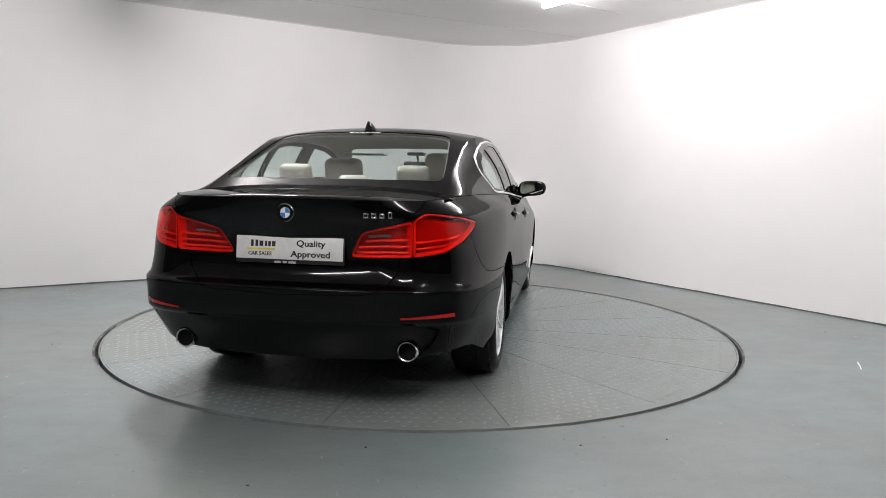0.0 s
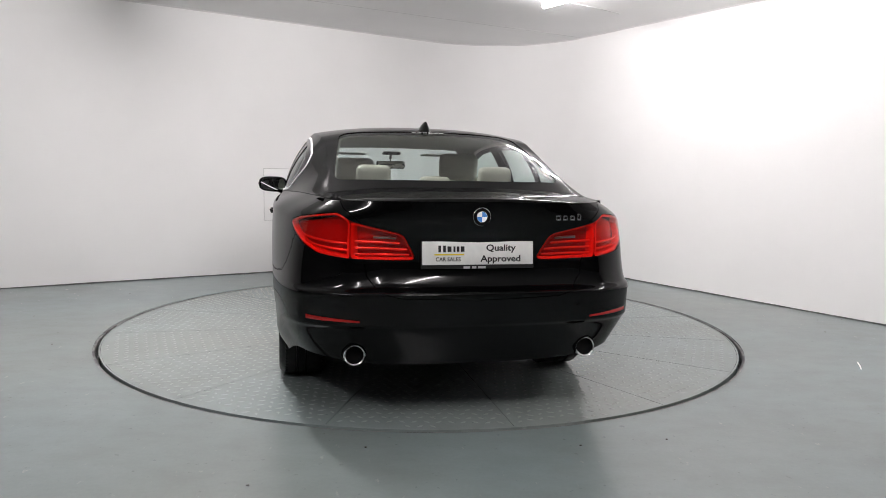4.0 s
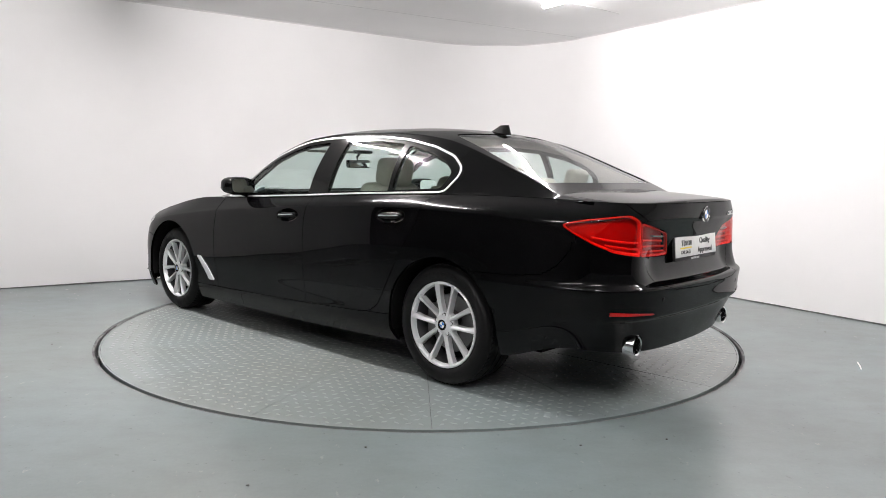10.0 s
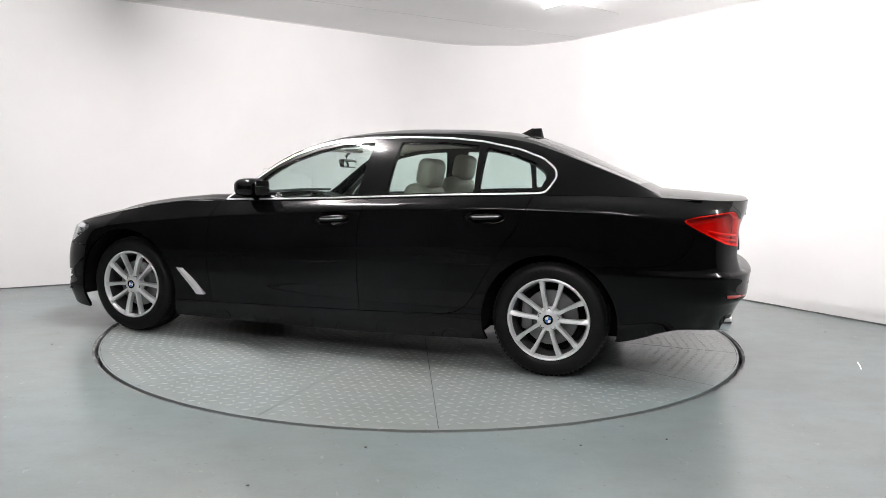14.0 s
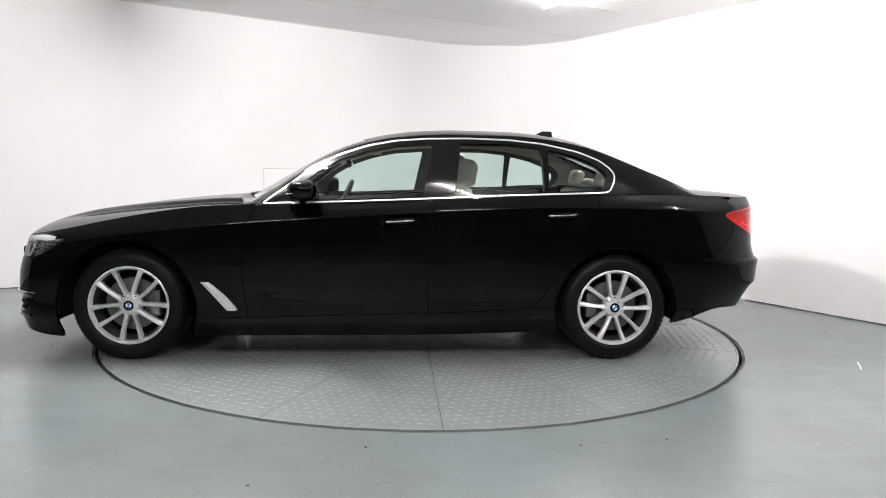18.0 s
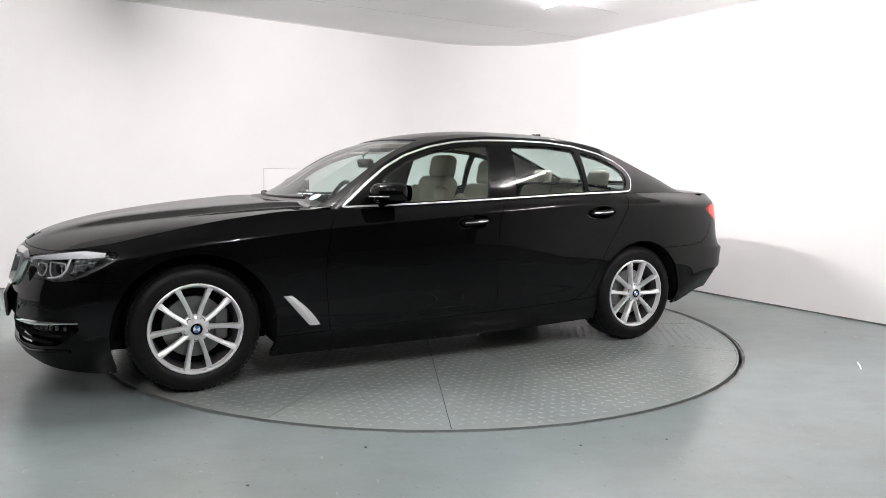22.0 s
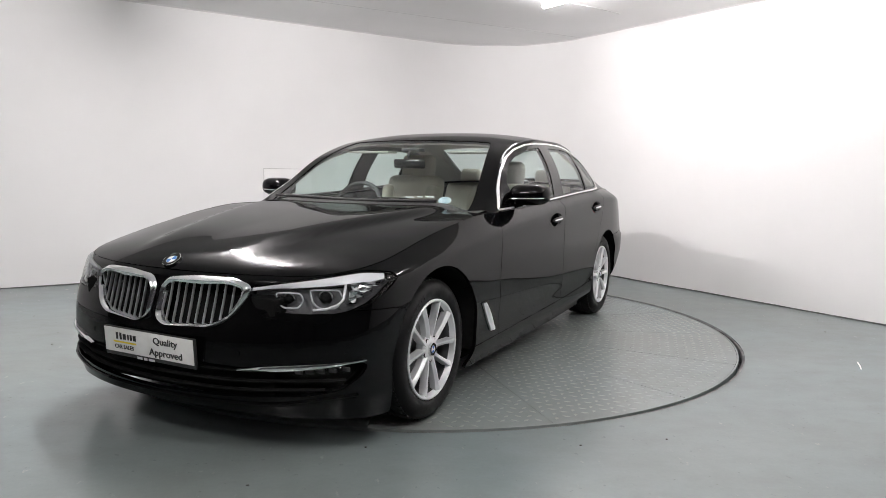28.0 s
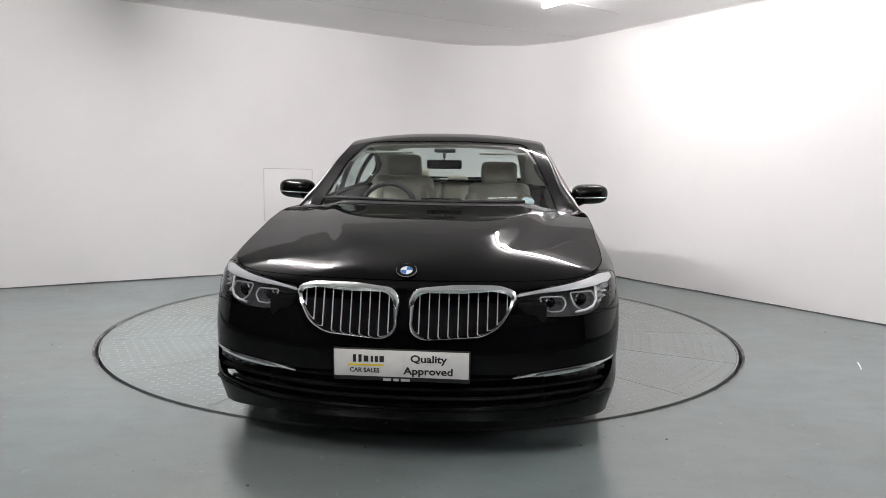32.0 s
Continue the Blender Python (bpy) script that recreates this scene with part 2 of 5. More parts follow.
def floor_paint(name, tone, gloss):
    """Worn grey-green floor paint: broad clouds, scuffs, dust specks and a soft gloss."""
    m = material(name, tone, 0.3, spec=0.5)
    t = m.node_tree
    p = t.nodes["Principled BSDF"]
    co = t.nodes.new("ShaderNodeTexCoord")

    def cloud(scale, detail, rough, stretch=(1, 1, 1)):
        mp = t.nodes.new("ShaderNodeMapping")
        mp.inputs["Scale"].default_value = stretch
        n = t.nodes.new("ShaderNodeTexNoise")
        n.inputs["Scale"].default_value, n.inputs["Detail"].default_value, n.inputs["Roughness"].default_value = scale, detail, rough
        t.links.new(co.outputs["Object"], mp.inputs[0])
        t.links.new(mp.outputs[0], n.inputs["Vector"])
        return n.outputs["Fac"]

    def ramp(fac, a, b, pa, pb):
        r = t.nodes.new("ShaderNodeValToRGB")
        r.color_ramp.elements[0].position, r.color_ramp.elements[1].position = pa, pb
        r.color_ramp.elements[0].color, r.color_ramp.elements[1].color = (*a, 1), (*b, 1)
        t.links.new(fac, r.inputs[0])
        return r.outputs[0]

    def mix(kind, fac, a, b):
        x = t.nodes.new("ShaderNodeMixRGB")
        x.blend_type = kind
        x.inputs[0].default_value = fac
        t.links.new(a, x.inputs[1])
        t.links.new(b, x.inputs[2])
        return x.outputs[0]

    warm = tuple(c * k for c, k in zip(tone, (1.15, 1.0, 0.90)))
    c = ramp(cloud(0.35, 3, 0.5), tuple(v * 0.92 for v in warm), tuple(v * 1.08 for v in tone), 0.25, 0.75)
    # rubbed, dirty patches and darker scuffs drawn out along the way that wheels roll
    c = mix("MULTIPLY", 0.8, c, ramp(cloud(1.6, 3, 0.5), (0.86, 0.85, 0.83), (1.0, 1.0, 1.0), 0.2, 0.8))
    c = mix("MULTIPLY", 0.6, c, ramp(cloud(6.0, 4, 0.6, (0.8, 1.25, 1)), (0.86, 0.85, 0.83), (1.0, 1.0, 1.0), 0.25, 0.6))
    c = mix("MULTIPLY", 0.6, c, ramp(cloud(55, 2, 0.5), (0.86, 0.86, 0.85), (1, 1, 1), 0.0, 1.0))
    # dark flecks of dirt and a few pale rubs
    c = mix("MULTIPLY", 0.5, c, ramp(cloud(24, 3, 0.6), (0.55, 0.53, 0.50), (1, 1, 1), 0.27, 0.34))
    c = mix("SCREEN", 0.25, c, ramp(cloud(13, 4, 0.6, (1.6, 0.7, 1)), (0, 0, 0), (0.35, 0.34, 0.31), 0.66, 0.76))
    t.links.new(c, p.inputs["Base Color"])
    t.links.new(ramp(cloud(0.9, 3, 0.5), (gloss,) * 3, (gloss + 0.08,) * 3, 0.1, 0.9), p.inputs["Roughness"])
    return m


FLOOR = floor_paint("grey_floor_paint", (0.186, 0.236, 0.246), 0.20)
PLATE = floor_paint("grey_tread_plate_paint", (0.218, 0.268, 0.278), 0.20)
STUD = floor_paint("pale_tread_paint", (0.272, 0.322, 0.331), 0.17)


def wall_line():
    """The inner face of the visible wall in plan: long wall, round bend, second wall."""
    pts = [CORNER - E1 * 10.5]
    c = CORNER - E1 * BEND + E2 * BEND
    for k in range(33):
        a = math.pi / 2 * k / 32
        pts.append(c + E1 * BEND * math.sin(a) - E2 * BEND * math.cos(a))
    pts.append(CORNER + E2 * 12.0)
    return pts


def strip(name, line, z0, z1, thick, mat, out, label, kind="structure", category="wall"):
    """A wall along a plan line, of some thickness on its outer side."""
    bm = bmesh.new()
    n = len(line)
    rows = []
    for i, p in enumerate(line):
        a, b = line[max(i - 1, 0)], line[min(i + 1, n - 1)]
        d = (b - a).normalized()
        o = Vector((d.y, -d.x, 0)) * out * thick
        rows.append([bm.verts.new((q.x, q.y, z)) for q, z in ((p, z0), (p, z1), (p + o, z1), (p + o, z0))])
    for i in range(n - 1):
        for k in range(4):
            bm.faces.new((rows[i][k], rows[i][(k + 1) % 4], rows[i + 1][(k + 1) % 4], rows[i + 1][k]))
    bm.faces.new(rows[0])
    bm.faces.new(rows[-1][::-1])
    return tagged(part(name, bm, mat), label, category, kind=kind)


def build_room():
    line = wall_line()
    strip("wall_curved", line, 0.0, CEILING + 0.1, 0.15, WALL, -1, "white painted wall with a round bend at the corner")
    a, b = CORNER - E1 * 10.5, CORNER + E2 * 12.0
    far = CORNER - E1 * 10.5 + E2 * 12.0
    strip("wall_back", [a, far], 0.0, CEILING + 0.1, 0.15, WALL_BACK, 1, "plain dark grey painted wall closing the room")
    strip("wall_side", [far, b], 0.0, CEILING + 0.1, 0.15, WALL_BACK, 1, "plain dark grey painted wall closing the room")
    # the floor: one sheet round the pit of the turntable
    bm = bmesh.new()
    seg = 144
    inner = [bm.verts.new((R_PIT * math.cos(2 * math.pi * k / seg), R_PIT * math.sin(2 * math.pi * k / seg), 0)) for k in range(seg)]
    low = [bm.verts.new((v.co.x, v.co.y, -0.12)) for v in inner]
    outer = [bm.verts.new((16 * math.cos(2 * math.pi * k / seg), 16 * math.sin(2 * math.pi * k / seg), 0)) for k in range(seg)]
    for k in range(seg):
        j = (k + 1) % seg
        bm.faces.new((inner[k], outer[k], outer[j], inner[j]))
        bm.faces.new((inner[k], inner[j], low[j], low[k]))
    tagged(part("floor", bm, FLOOR, smooth_angle=20), "worn grey-green painted concrete floor with a soft gloss", "floor", kind="structure")
    bm = bmesh.new()
    bmesh.ops.create_circle(bm, cap_ends=True, segments=96, radius=R_PIT + 0.01, matrix=pose(0, 0, -0.12))
    tagged(part("pit_floor", bm, JOINT), "dark bottom of the turntable pit", "floor", kind="structure")
    bm = bmesh.new()
    lathe(bm, [(R_PIT - 0.016, -0.03), (R_PIT - 0.016, -0.004), (R_PIT - 0.001, -0.004), (R_PIT - 0.001, -0.03)], "z", 144, closed=True)
    tagged(part("pit_edge_trim", bm, JOINT), "black rubber edge round the turntable pit", "trim", kind="structure")
    # ceiling, with its board joints
    bm = bmesh.new()
    box(bm, -16, 16, -16, 16, CEILING, CEILING + 0.12)
    tagged(part("ceiling", bm, CEIL), "flat pale grey painted ceiling", "ceiling", kind="structure")
    for p, q in (((-1.9, 1.32), (2.06, 3.38)), ((-1.9, -2.0), (3.6, 0.86))):
        bm = bmesh.new()
        tube(bm, [(p[0], p[1], CEILING), (q[0], q[1], CEILING)], 0.006, 6, flat=0.5)
        tagged(part("ceiling_trim", bm, TRIM), "thin painted joint strip on the ceiling", "trim", kind="structure")
    # ragged sealing line where wall meets ceiling, and the dark gap at the floor
    for z, r, mat, nm, lab in ((CEILING - 0.004, 0.007, TRIM, "cornice_bead", "uneven sealant bead along wall and ceiling"), (0.004, 0.008, JOINT, "floor_joint", "dark dusty joint along the foot of the wall")):
        bm = bmesh.new()
        pts = []
        for i in range(len(line) - 1):
            n = 40 if i in (0, len(line) - 2) else 1
            for k in range(n):
                p = line[i].lerp(line[i + 1], k / n)
                pts.append((p.x + noise.noise(p * 3) * 0.003, p.y, z + noise.noise(p * 4 + Vector((0, 0, 7))) * 0.004))
        tube(bm, pts, r, 6)
        tagged(part(nm, bm, mat), lab, "trim", kind="structure")
    # a flush access hatch in the long wall
    hatch = new("access_hatch")
    tagged(hatch, "flush white access hatch in the wall", "hatch")
    hatch.matrix_world = Matrix.Translation(CORNER - E1 * 3.458) @ pose(0, 0, 0, 0, 0, math.degrees(math.atan2(E1.y, E1.x)))
    bm = bmesh.new()
    box(bm, 0.003, 0.567, -0.0025, 0.02, 0.598, 1.166, 0.001)
    part("panel", bm, WALL, hatch)
    bm = bmesh.new()
    for x0, x1, z0, z1 in ((-0.003, 0.001, 0.59, 1.172), (0.569, 0.573, 0.59, 1.172), (0.002, 0.568, 1.168, 1.172), (0.002, 0.568, 0.590, 0.594)):
        box(bm, x0, x1, -0.0035, 0.01, z0, z1)
    part("frame", bm, material("hatch_gap", (0.42, 0.41, 0.41), 0.7), hatch)


def ceiling_light(length, glow):
    """A batten lamp: a housing with end caps and one bright tube under it."""
    ob = new("ceiling_light")
    tagged(ob, "long white batten lamp with a lit fluorescent tube", "ceiling light", "battens under the ceiling")
    bm = bmesh.new()
    box(bm, 0, length, -0.02, 0.02, -0.036, 0.0, 0.005)
    part("housing", bm, HOUSING, ob)
    bm = bmesh.new()
    n = 12
    tube(bm, [(0.02 + (length - 0.04) * k / n, 0, -0.062) for k in range(n + 1)], 0.026, 12)
    part("tube", bm, glow, ob, "glowing white tube")
    for x in (0.0, length - 0.022):
        bm = bmesh.new()
        box(bm, x, x + 0.022, -0.016, 0.016, -0.052, -0.03, 0.005)
        part("end_cap", bm, HOUSING, ob)
    return ob


def build_lights():
    turn = math.degrees(math.atan2(E2.y, E2.x))
    first = Vector((1.075, 1.445, CEILING))
    lowered = ceiling_light(1.55, TUBE_LOW)
    lowered.matrix_basis = Matrix.Translation(first) @ pose(0, 0, 0, 0, 0, turn)
    copy_thing(lowered, Matrix.Translation(first + E2 * 3.2) @ pose(0, 0, 0, 0, 0, turn))
    dim = ceiling_light(1.55, TUBE_WEAK)
    dim.matrix_basis = Matrix.Translation(first - E1 * 3.28 + E2 * 3.9) @ pose(0, 0, 0, 0, 0, turn)
    copy_thing(dim, Matrix.Translation(first - E1 * 5.6 + E2 * 3.2) @ pose(0, 0, 0, 0, 0, turn))
    ceiling_light(1.55, TUBE_MAT).matrix_basis = Matrix.Translation(first - E1 * 3.28 - E2 * 0.41) @ pose(0, 0, 0, 0, 0, turn)
    bm = bmesh.new()
    tube(bm, [(1.28, 1.46, CEILING - 0.008), (1.6, 1.68, CEILING - 0.008), (1.93, 1.93, CEILING - 0.008)], 0.0035, 6)
    tagged(part("lamp_cable", bm, TRIM), "thin white cable clipped to the ceiling", "cable")


def build_floor_marks():
    """A paint scratch and specks of grit on the floor."""
    white = material("chipped_paint", (0.75, 0.75, 0.73), 0.6)
    grit = material("dark_grit", (0.05, 0.05, 0.05), 0.8)
    bm = bmesh.new()
    tube(bm, [MARK_A, (Vector(MARK_A) + Vector(MARK_B)) / 2 + Vector((0.004, 0, 0)), MARK_B], 0.004, 6, flat=0.3)
    tagged(part("paint_scratch", bm, white), "short white paint scratch on the floor", "scratch")
    for x, y in GRIT:
        bm = bmesh.new()
        bmesh.ops.create_icosphere(bm, subdivisions=1, radius=0.006, matrix=pose(x, y, 0.003))
        for v in bm.verts:
            v.co.z = max(v.co.z * 0.6, 0.0)
            v.co.x += (v.co.x - x) * 0.8 * noise.noise(Vector((x * 9, y * 9, v.co.z)))
        tagged(part("grit_speck", bm, grit), "dark speck of grit on the floor", "debris", "grit on the floor")


MARK_A, MARK_B = (2.793, -0.996, 0.001), (2.716, -1.156, 0.001)
GRIT = [(3.302, 0.669), (3.503, 0.372), (3.277, 0.335), (-0.235, -2.462), (-0.64, -2.837), (0.692, -2.424), (3.084, -0.112), (1.095, -2.344), (-2.703, 1.142), (-2.422, -0.772), (-3.01, 0.098)]

build_room()
build_floor_marks()
build_lights()


# ---- the turntable ----
def build_turntable():
    """Sixteen tread-plate sectors on a steel disc; it turns with the car."""
    ob = new("turntable")
    tagged(ob, "large round grey-painted tread-plate turntable set in the floor", "turntable")
    bm = bmesh.new()
    lathe(bm, [(0.0, -0.02), (R_TABLE - 0.004, -0.02), (R_TABLE - 0.004, -0.09), (0.0, -0.09)], "z", 128)
    bmesh.ops.remove_doubles(bm, verts=bm.verts, dist=1e-5)
    part("base_disc", bm, JOINT, ob, "dark steel disc")
    bm = bmesh.new()
    lathe(bm, [(R_TABLE - 0.010, -0.05), (R_TABLE - 0.010, 0.0015), (R_TABLE, 0.0005), (R_TABLE, -0.05)], "z", 144, closed=True)
    part("rim", bm, PLATE, ob, "thin painted steel rim")
    first, step = 22.35, 22.5
    pitch = 0.058
    for k in range(16):
        a0, a1 = radians(first + k * step), radians(first + (k + 1) * step)
        mid = (a0 + a1) / 2
        gap = 0.0016
        bm = bmesh.new()
        arc = 12
        rim = []
        for i in range(arc + 1):
            a = a0 + (a1 - a0) * i / arc
            p = Vector((math.cos(a), math.sin(a), 0)) * (R_TABLE - 0.0125)
            if i == 0:
                p += Vector((-math.sin(a0), math.cos(a0), 0)) * gap
            if i == arc:
                p -= Vector((-math.sin(a1), math.cos(a1), 0)) * gap
            rim.append(p)
        tip = Vector((math.cos(mid), math.sin(mid), 0)) * (gap / math.sin(radians(step / 2)))
        top = [bm.verts.new(v) for v in [tip] + rim]
        bot = [bm.verts.new((v.co.x, v.co.y, -0.019)) for v in top]
        bm.faces.new(top)
        for i in range(len(top)):
            j = (i + 1) % len(top)
            bm.faces.new((top[i], bot[i], bot[j], top[j]))
        sector = part("tread_plate", bm, PLATE, ob, smooth_angle=15)
        # raised lozenges, turned this way and that
        verts, faces = [], []
        ux, uy = Vector((math.cos(mid), math.sin(mid), 0)), Vector((-math.sin(mid), math.cos(mid), 0))
        for i in range(4, 40):
            for j in range(-9, 10):
                u, v = i * pitch, (j + 0.5 * (i % 2)) * pitch
                r = math.hypot(u, v)
                side = u * math.tan(radians(step / 2)) - 0.020
                if r > R_TABLE - 0.045 or abs(v) > side:
                    continue
                c = ux * u + uy * v
                t = radians(45 if (i + j) % 2 else -45)
                lu, lv = ux * math.cos(t) + uy * math.sin(t), -ux * math.sin(t) + uy * math.cos(t)
                s = len(verts)
                for h, la, lb in ((0.0001, 0.023, 0.0105), (0.0024, 0.014, 0.0055)):
                    verts += [c + lu * la + Vector((0, 0, h)), c + lv * lb + Vector((0, 0, h)), c - lu * la + Vector((0, 0, h)), c - lv * lb + Vector((0, 0, h))]
                faces += [(s + 4, s + 5, s + 6, s + 7)] + [(s + q, s + (q + 1) % 4, s + 4 + (q + 1) % 4, s + 4 + q) for q in range(4)]
        me = bpy.data.meshes.new("lozenge_tread")
        me.from_pydata([tuple(v) for v in verts], [], faces)
        me.materials.append(STUD)
        me.shade_smooth()
        lo = new("lozenge_tread", me)
        lo.parent = sector
        tagged(lo, "raised lozenge tread, worn pale on top", kind="stuff")
    return ob


TABLE = build_turntable()


# ---- the car: x forward, y to its left, z up; origin on the ground midway between the axles ----
from mathutils.bvhtree import BVHTree

CAR = new("saloon_car")
tagged(CAR, "glossy black four-door saloon car with cream leather seats, on the turntable", "car")
AXLE, HUB_Z = 1.4875, 0.325

# the widest outline in plan, from the middle of the nose round one side to the middle of the tail
PLAN = [(2.362, 0), (2.354, 0.15), (2.330, 0.33), (2.276, 0.525), (2.195, 0.715), (2.095, 0.828), (1.955, 0.892), (1.78, 0.917), (1.5, 0.925),
        (1.0, 0.926), (0.4, 0.928), (-0.3, 0.931), (-1.0, 0.931), (-1.5, 0.929), (-1.9, 0.917), (-2.2, 0.884), (-2.38, 0.828), (-2.48, 0.735),
        (-2.545, 0.59), (-2.578, 0.40), (-2.592, 0.18), (-2.595, 0)]
# heights of the lower levels and of the upper edge along the car
Z_BOTTOM = [(-2.6, 0.285), (-2.45, 0.318), (-2.33, 0.325), (-1.9, 0.235), (-1.15, 0.185), (-0.1, 0.155), (1.0, 0.15), (1.9, 0.148), (2.15, 0.168), (2.4, 0.198)]
Z_LOW = [(-2.6, 0.468), (-2.25, 0.455), (-1.9, 0.36), (-1.1, 0.28), (1.1, 0.27), (1.9, 0.29), (2.4, 0.30)]
Z_MID = [(-2.6, 0.585), (-1.9, 0.56), (-1.1, 0.50), (1.1, 0.48), (1.9, 0.46), (2.4, 0.46)]
Z_HIGH = [(-2.6, 0.755), (-1.9, 0.76), (-1.1, 0.74), (1.1, 0.68), (1.9, 0.62), (2.4, 0.615)]
Z_CREASE = [(-2.6, 0.935), (-2.1, 0.94), (-1.8, 0.955), (-1.24, 0.962), (-0.44, 0.932), (0.23, 0.885), (0.79, 0.845), (1.22, 0.80), (1.6, 0.755), (1.9, 0.71), (2.4, 0.69)]
Z_TOP = [(-2.6, 1.036), (-2.45, 1.036), (-2.2, 1.044), (-1.8, 1.05), (-1.41, 1.044), (-0.8, 1.020), (-0.27, 0.991), (0.24, 0.966), (0.7, 0.952), (0.95, 0.948), (1.25, 0.915), (1.6, 0.855), (1.9, 0.795), (2.08, 0.764), (2.25, 0.742), (2.4, 0.742)]
# the scoop above the sill, the bumper's shelf under the boot lid, and the crisp shoulder line
Z_SCOOP = [(-2.6, 0.497), (-2.25, 0.488), (-1.9, 0.44), (-1.1, 0.375), (1.1, 0.36), (1.9, 0.37), (2.4, 0.375)]
Z_SHELF = [(-2.6, 0.628), (-1.9, 0.622), (-1.1, 0.58), (1.1, 0.54), (1.9, 0.51), (2.4, 0.51)]
Z_UNDER = [(-2.6, 0.656), (-1.9, 0.66), (-1.1, 0.64), (1.1, 0.59), (1.9, 0.55), (2.4, 0.55)]
Z_SHOULDER = [(x, z + 0.026) for x, z in Z_CREASE]
# how far the nose and tail of each level stand off the widest outline, and its width
LEVELS = [(Z_BOTTOM, -0.035, 0.11, 0.925, -0.01, 0.045), (Z_LOW, -0.006, 0.040, 0.978, 0.0, 0.02), (Z_SCOOP, -0.004, 0.014, 0.981, 0.005, 0.012), (Z_MID, -0.008, 0.006, 0.996, -0.012, 0.0), (Z_SHELF, -0.013, 0.0, 0.9975, -0.014, 0.0), (Z_UNDER, -0.020, 0.024, 0.998, -0.030, -0.002), (Z_HIGH, -0.040, 0.046, 0.998, -0.045, -0.005), (Z_CREASE, -0.06, 0.046, 0.990, -0.075, -0.015), (Z_SHOULDER, -0.066, 0.042, 0.977, -0.078, -0.013)]
RECESS = [0.0, 0.0, 0.0, 0.0, 0.0, 0.040, 0.056, 0.012, 0.004]  # the plate's hollow in the middle of the tail
TOP_WIDTH = [(-2.6, 0.785), (-2.4, 0.785), (-2.2, 0.788), (-1.9, 0.828), (-1.6, 0.872), (-1.2, 0.928), (0.7, 0.928), (1.1, 0.925), (1.6, 0.905), (2.1, 0.915), (2.36, 0.95)]


def plan_point(s):
    p = catmull([(x, y, 0) for x, y in PLAN], s)
    return p.x, max(p.y, 0.0)


def level_points(s):
    """The points of all levels on one upright rib of the lower body."""
    x, y = plan_point(s)
    fr, re = smooth(1.1, 2.36, x), smooth(-1.6, -2.59, x)
    out = [Vector((x + dn * fr + dt * re, y * (w + taper * re + wide * fr), lerp_keys(zk, x))) for zk, dn, dt, w, taper, wide in LEVELS]
    for p, d in zip(out, RECESS):
        p.x += d * re * smooth(0.66, 0.44, y)
    xt = x - 0.085 * fr + 0.035 * re
    out.append(Vector((xt, y * lerp_keys(TOP_WIDTH, x), lerp_keys(Z_TOP, x))))
    return out


def top_edge(s):
    return level_points(s)[-1]


# the upper edge read by x, for hood, deck and roof sections
EDGE = [top_edge(i / 600) for i in range(601)]


def edge_at(x):
    """Half width and height of the upper edge at x."""
    if x >= EDGE[0].x:
        return 0.0, EDGE[0].z
    if x <= EDGE[-1].x:
        return 0.0, EDGE[-1].z
    lo, hi = 0, len(EDGE) - 1
    while hi - lo > 1:
        mid = (lo + hi) // 2
        if EDGE[mid].x > x:
            lo = mid
        else:
            hi = mid
    a, b = EDGE[lo], EDGE[hi]
    t = (a.x - x) / max(a.x - b.x, 1e-9)
    return a.y + (b.y - a.y) * t, a.z + (b.z - a.z) * t


HOOD_Z = [(0.7, 0.978), (0.95, 0.980), (1.2, 0.963), (1.5, 0.932), (1.8, 0.888), (2.0, 0.850), (2.15, 0.810), (2.23, 0.776), (2.277, 0.742)]
DECK_Z = [(-2.56, 1.036), (-2.54, 1.052), (-2.47, 1.058), (-2.2, 1.078), (-1.9, 1.095), (-1.5, 1.10)]
ROOF_Z = [(-2.30, 0.95), (-2.15, 1.035), (-2.0, 1.108), (-1.9, 1.158), (-1.73, 1.232), (-1.57, 1.302), (-1.42, 1.362), (-1.28, 1.407), (-1.05, 1.443), (-0.8, 1.457), (-0.5, 1.459), (-0.25, 1.446), (-0.05, 1.420), (0.115, 1.382), (0.28, 1.322), (0.486, 1.217), (0.631, 1.133), (0.795, 1.036), (0.94, 0.952), (1.08, 0.87)]
SIDE_Z = [(-2.30, 0.94), (-2.15, 1.018), (-2.0, 1.088), (-1.9, 1.134), (-1.73, 1.200), (-1.57, 1.262), (-1.42, 1.316), (-1.28, 1.356), (-1.03, 1.390), (-0.81, 1.403), (-0.45, 1.403), (-0.1, 1.378), (0.076, 1.342), (0.25, 1.283), (0.389, 1.210), (0.529, 1.112), (0.66, 1.018), (0.80, 0.93), (1.08, 0.80)]
SIDE_Y = [(-2.30, 0.672), (-2.0, 0.644), (-1.73, 0.632), (-1.42, 0.628), (-1.2, 0.646), (-0.8, 0.668), (-0.2, 0.675), (0.1, 0.672), (0.4, 0.71), (0.66, 0.765), (0.85, 0.80), (1.08, 0.82)]


def hood_height(x, y):
    ye, ze = edge_at(x)
    zc = max(lerp_keys(HOOD_Z, x), ze)
    q = min(abs(y) / max(ye, 1e-4), 1.0)
    z = ze + (zc - ze) * (1 - q ** 2.4)
    # two long ridges that run from the windscreen's corners towards the grilles
    ridge = 0.30 + 0.30 * smooth(2.25, 0.9, x)
    d = (abs(y) - ridge) / 0.06
    z += 0.024 * smooth(2.25, 1.8, x) * (1 / (1 + math.exp(4 * d)) - 0.5) * math.exp(-(d / 4) ** 2)
    return z


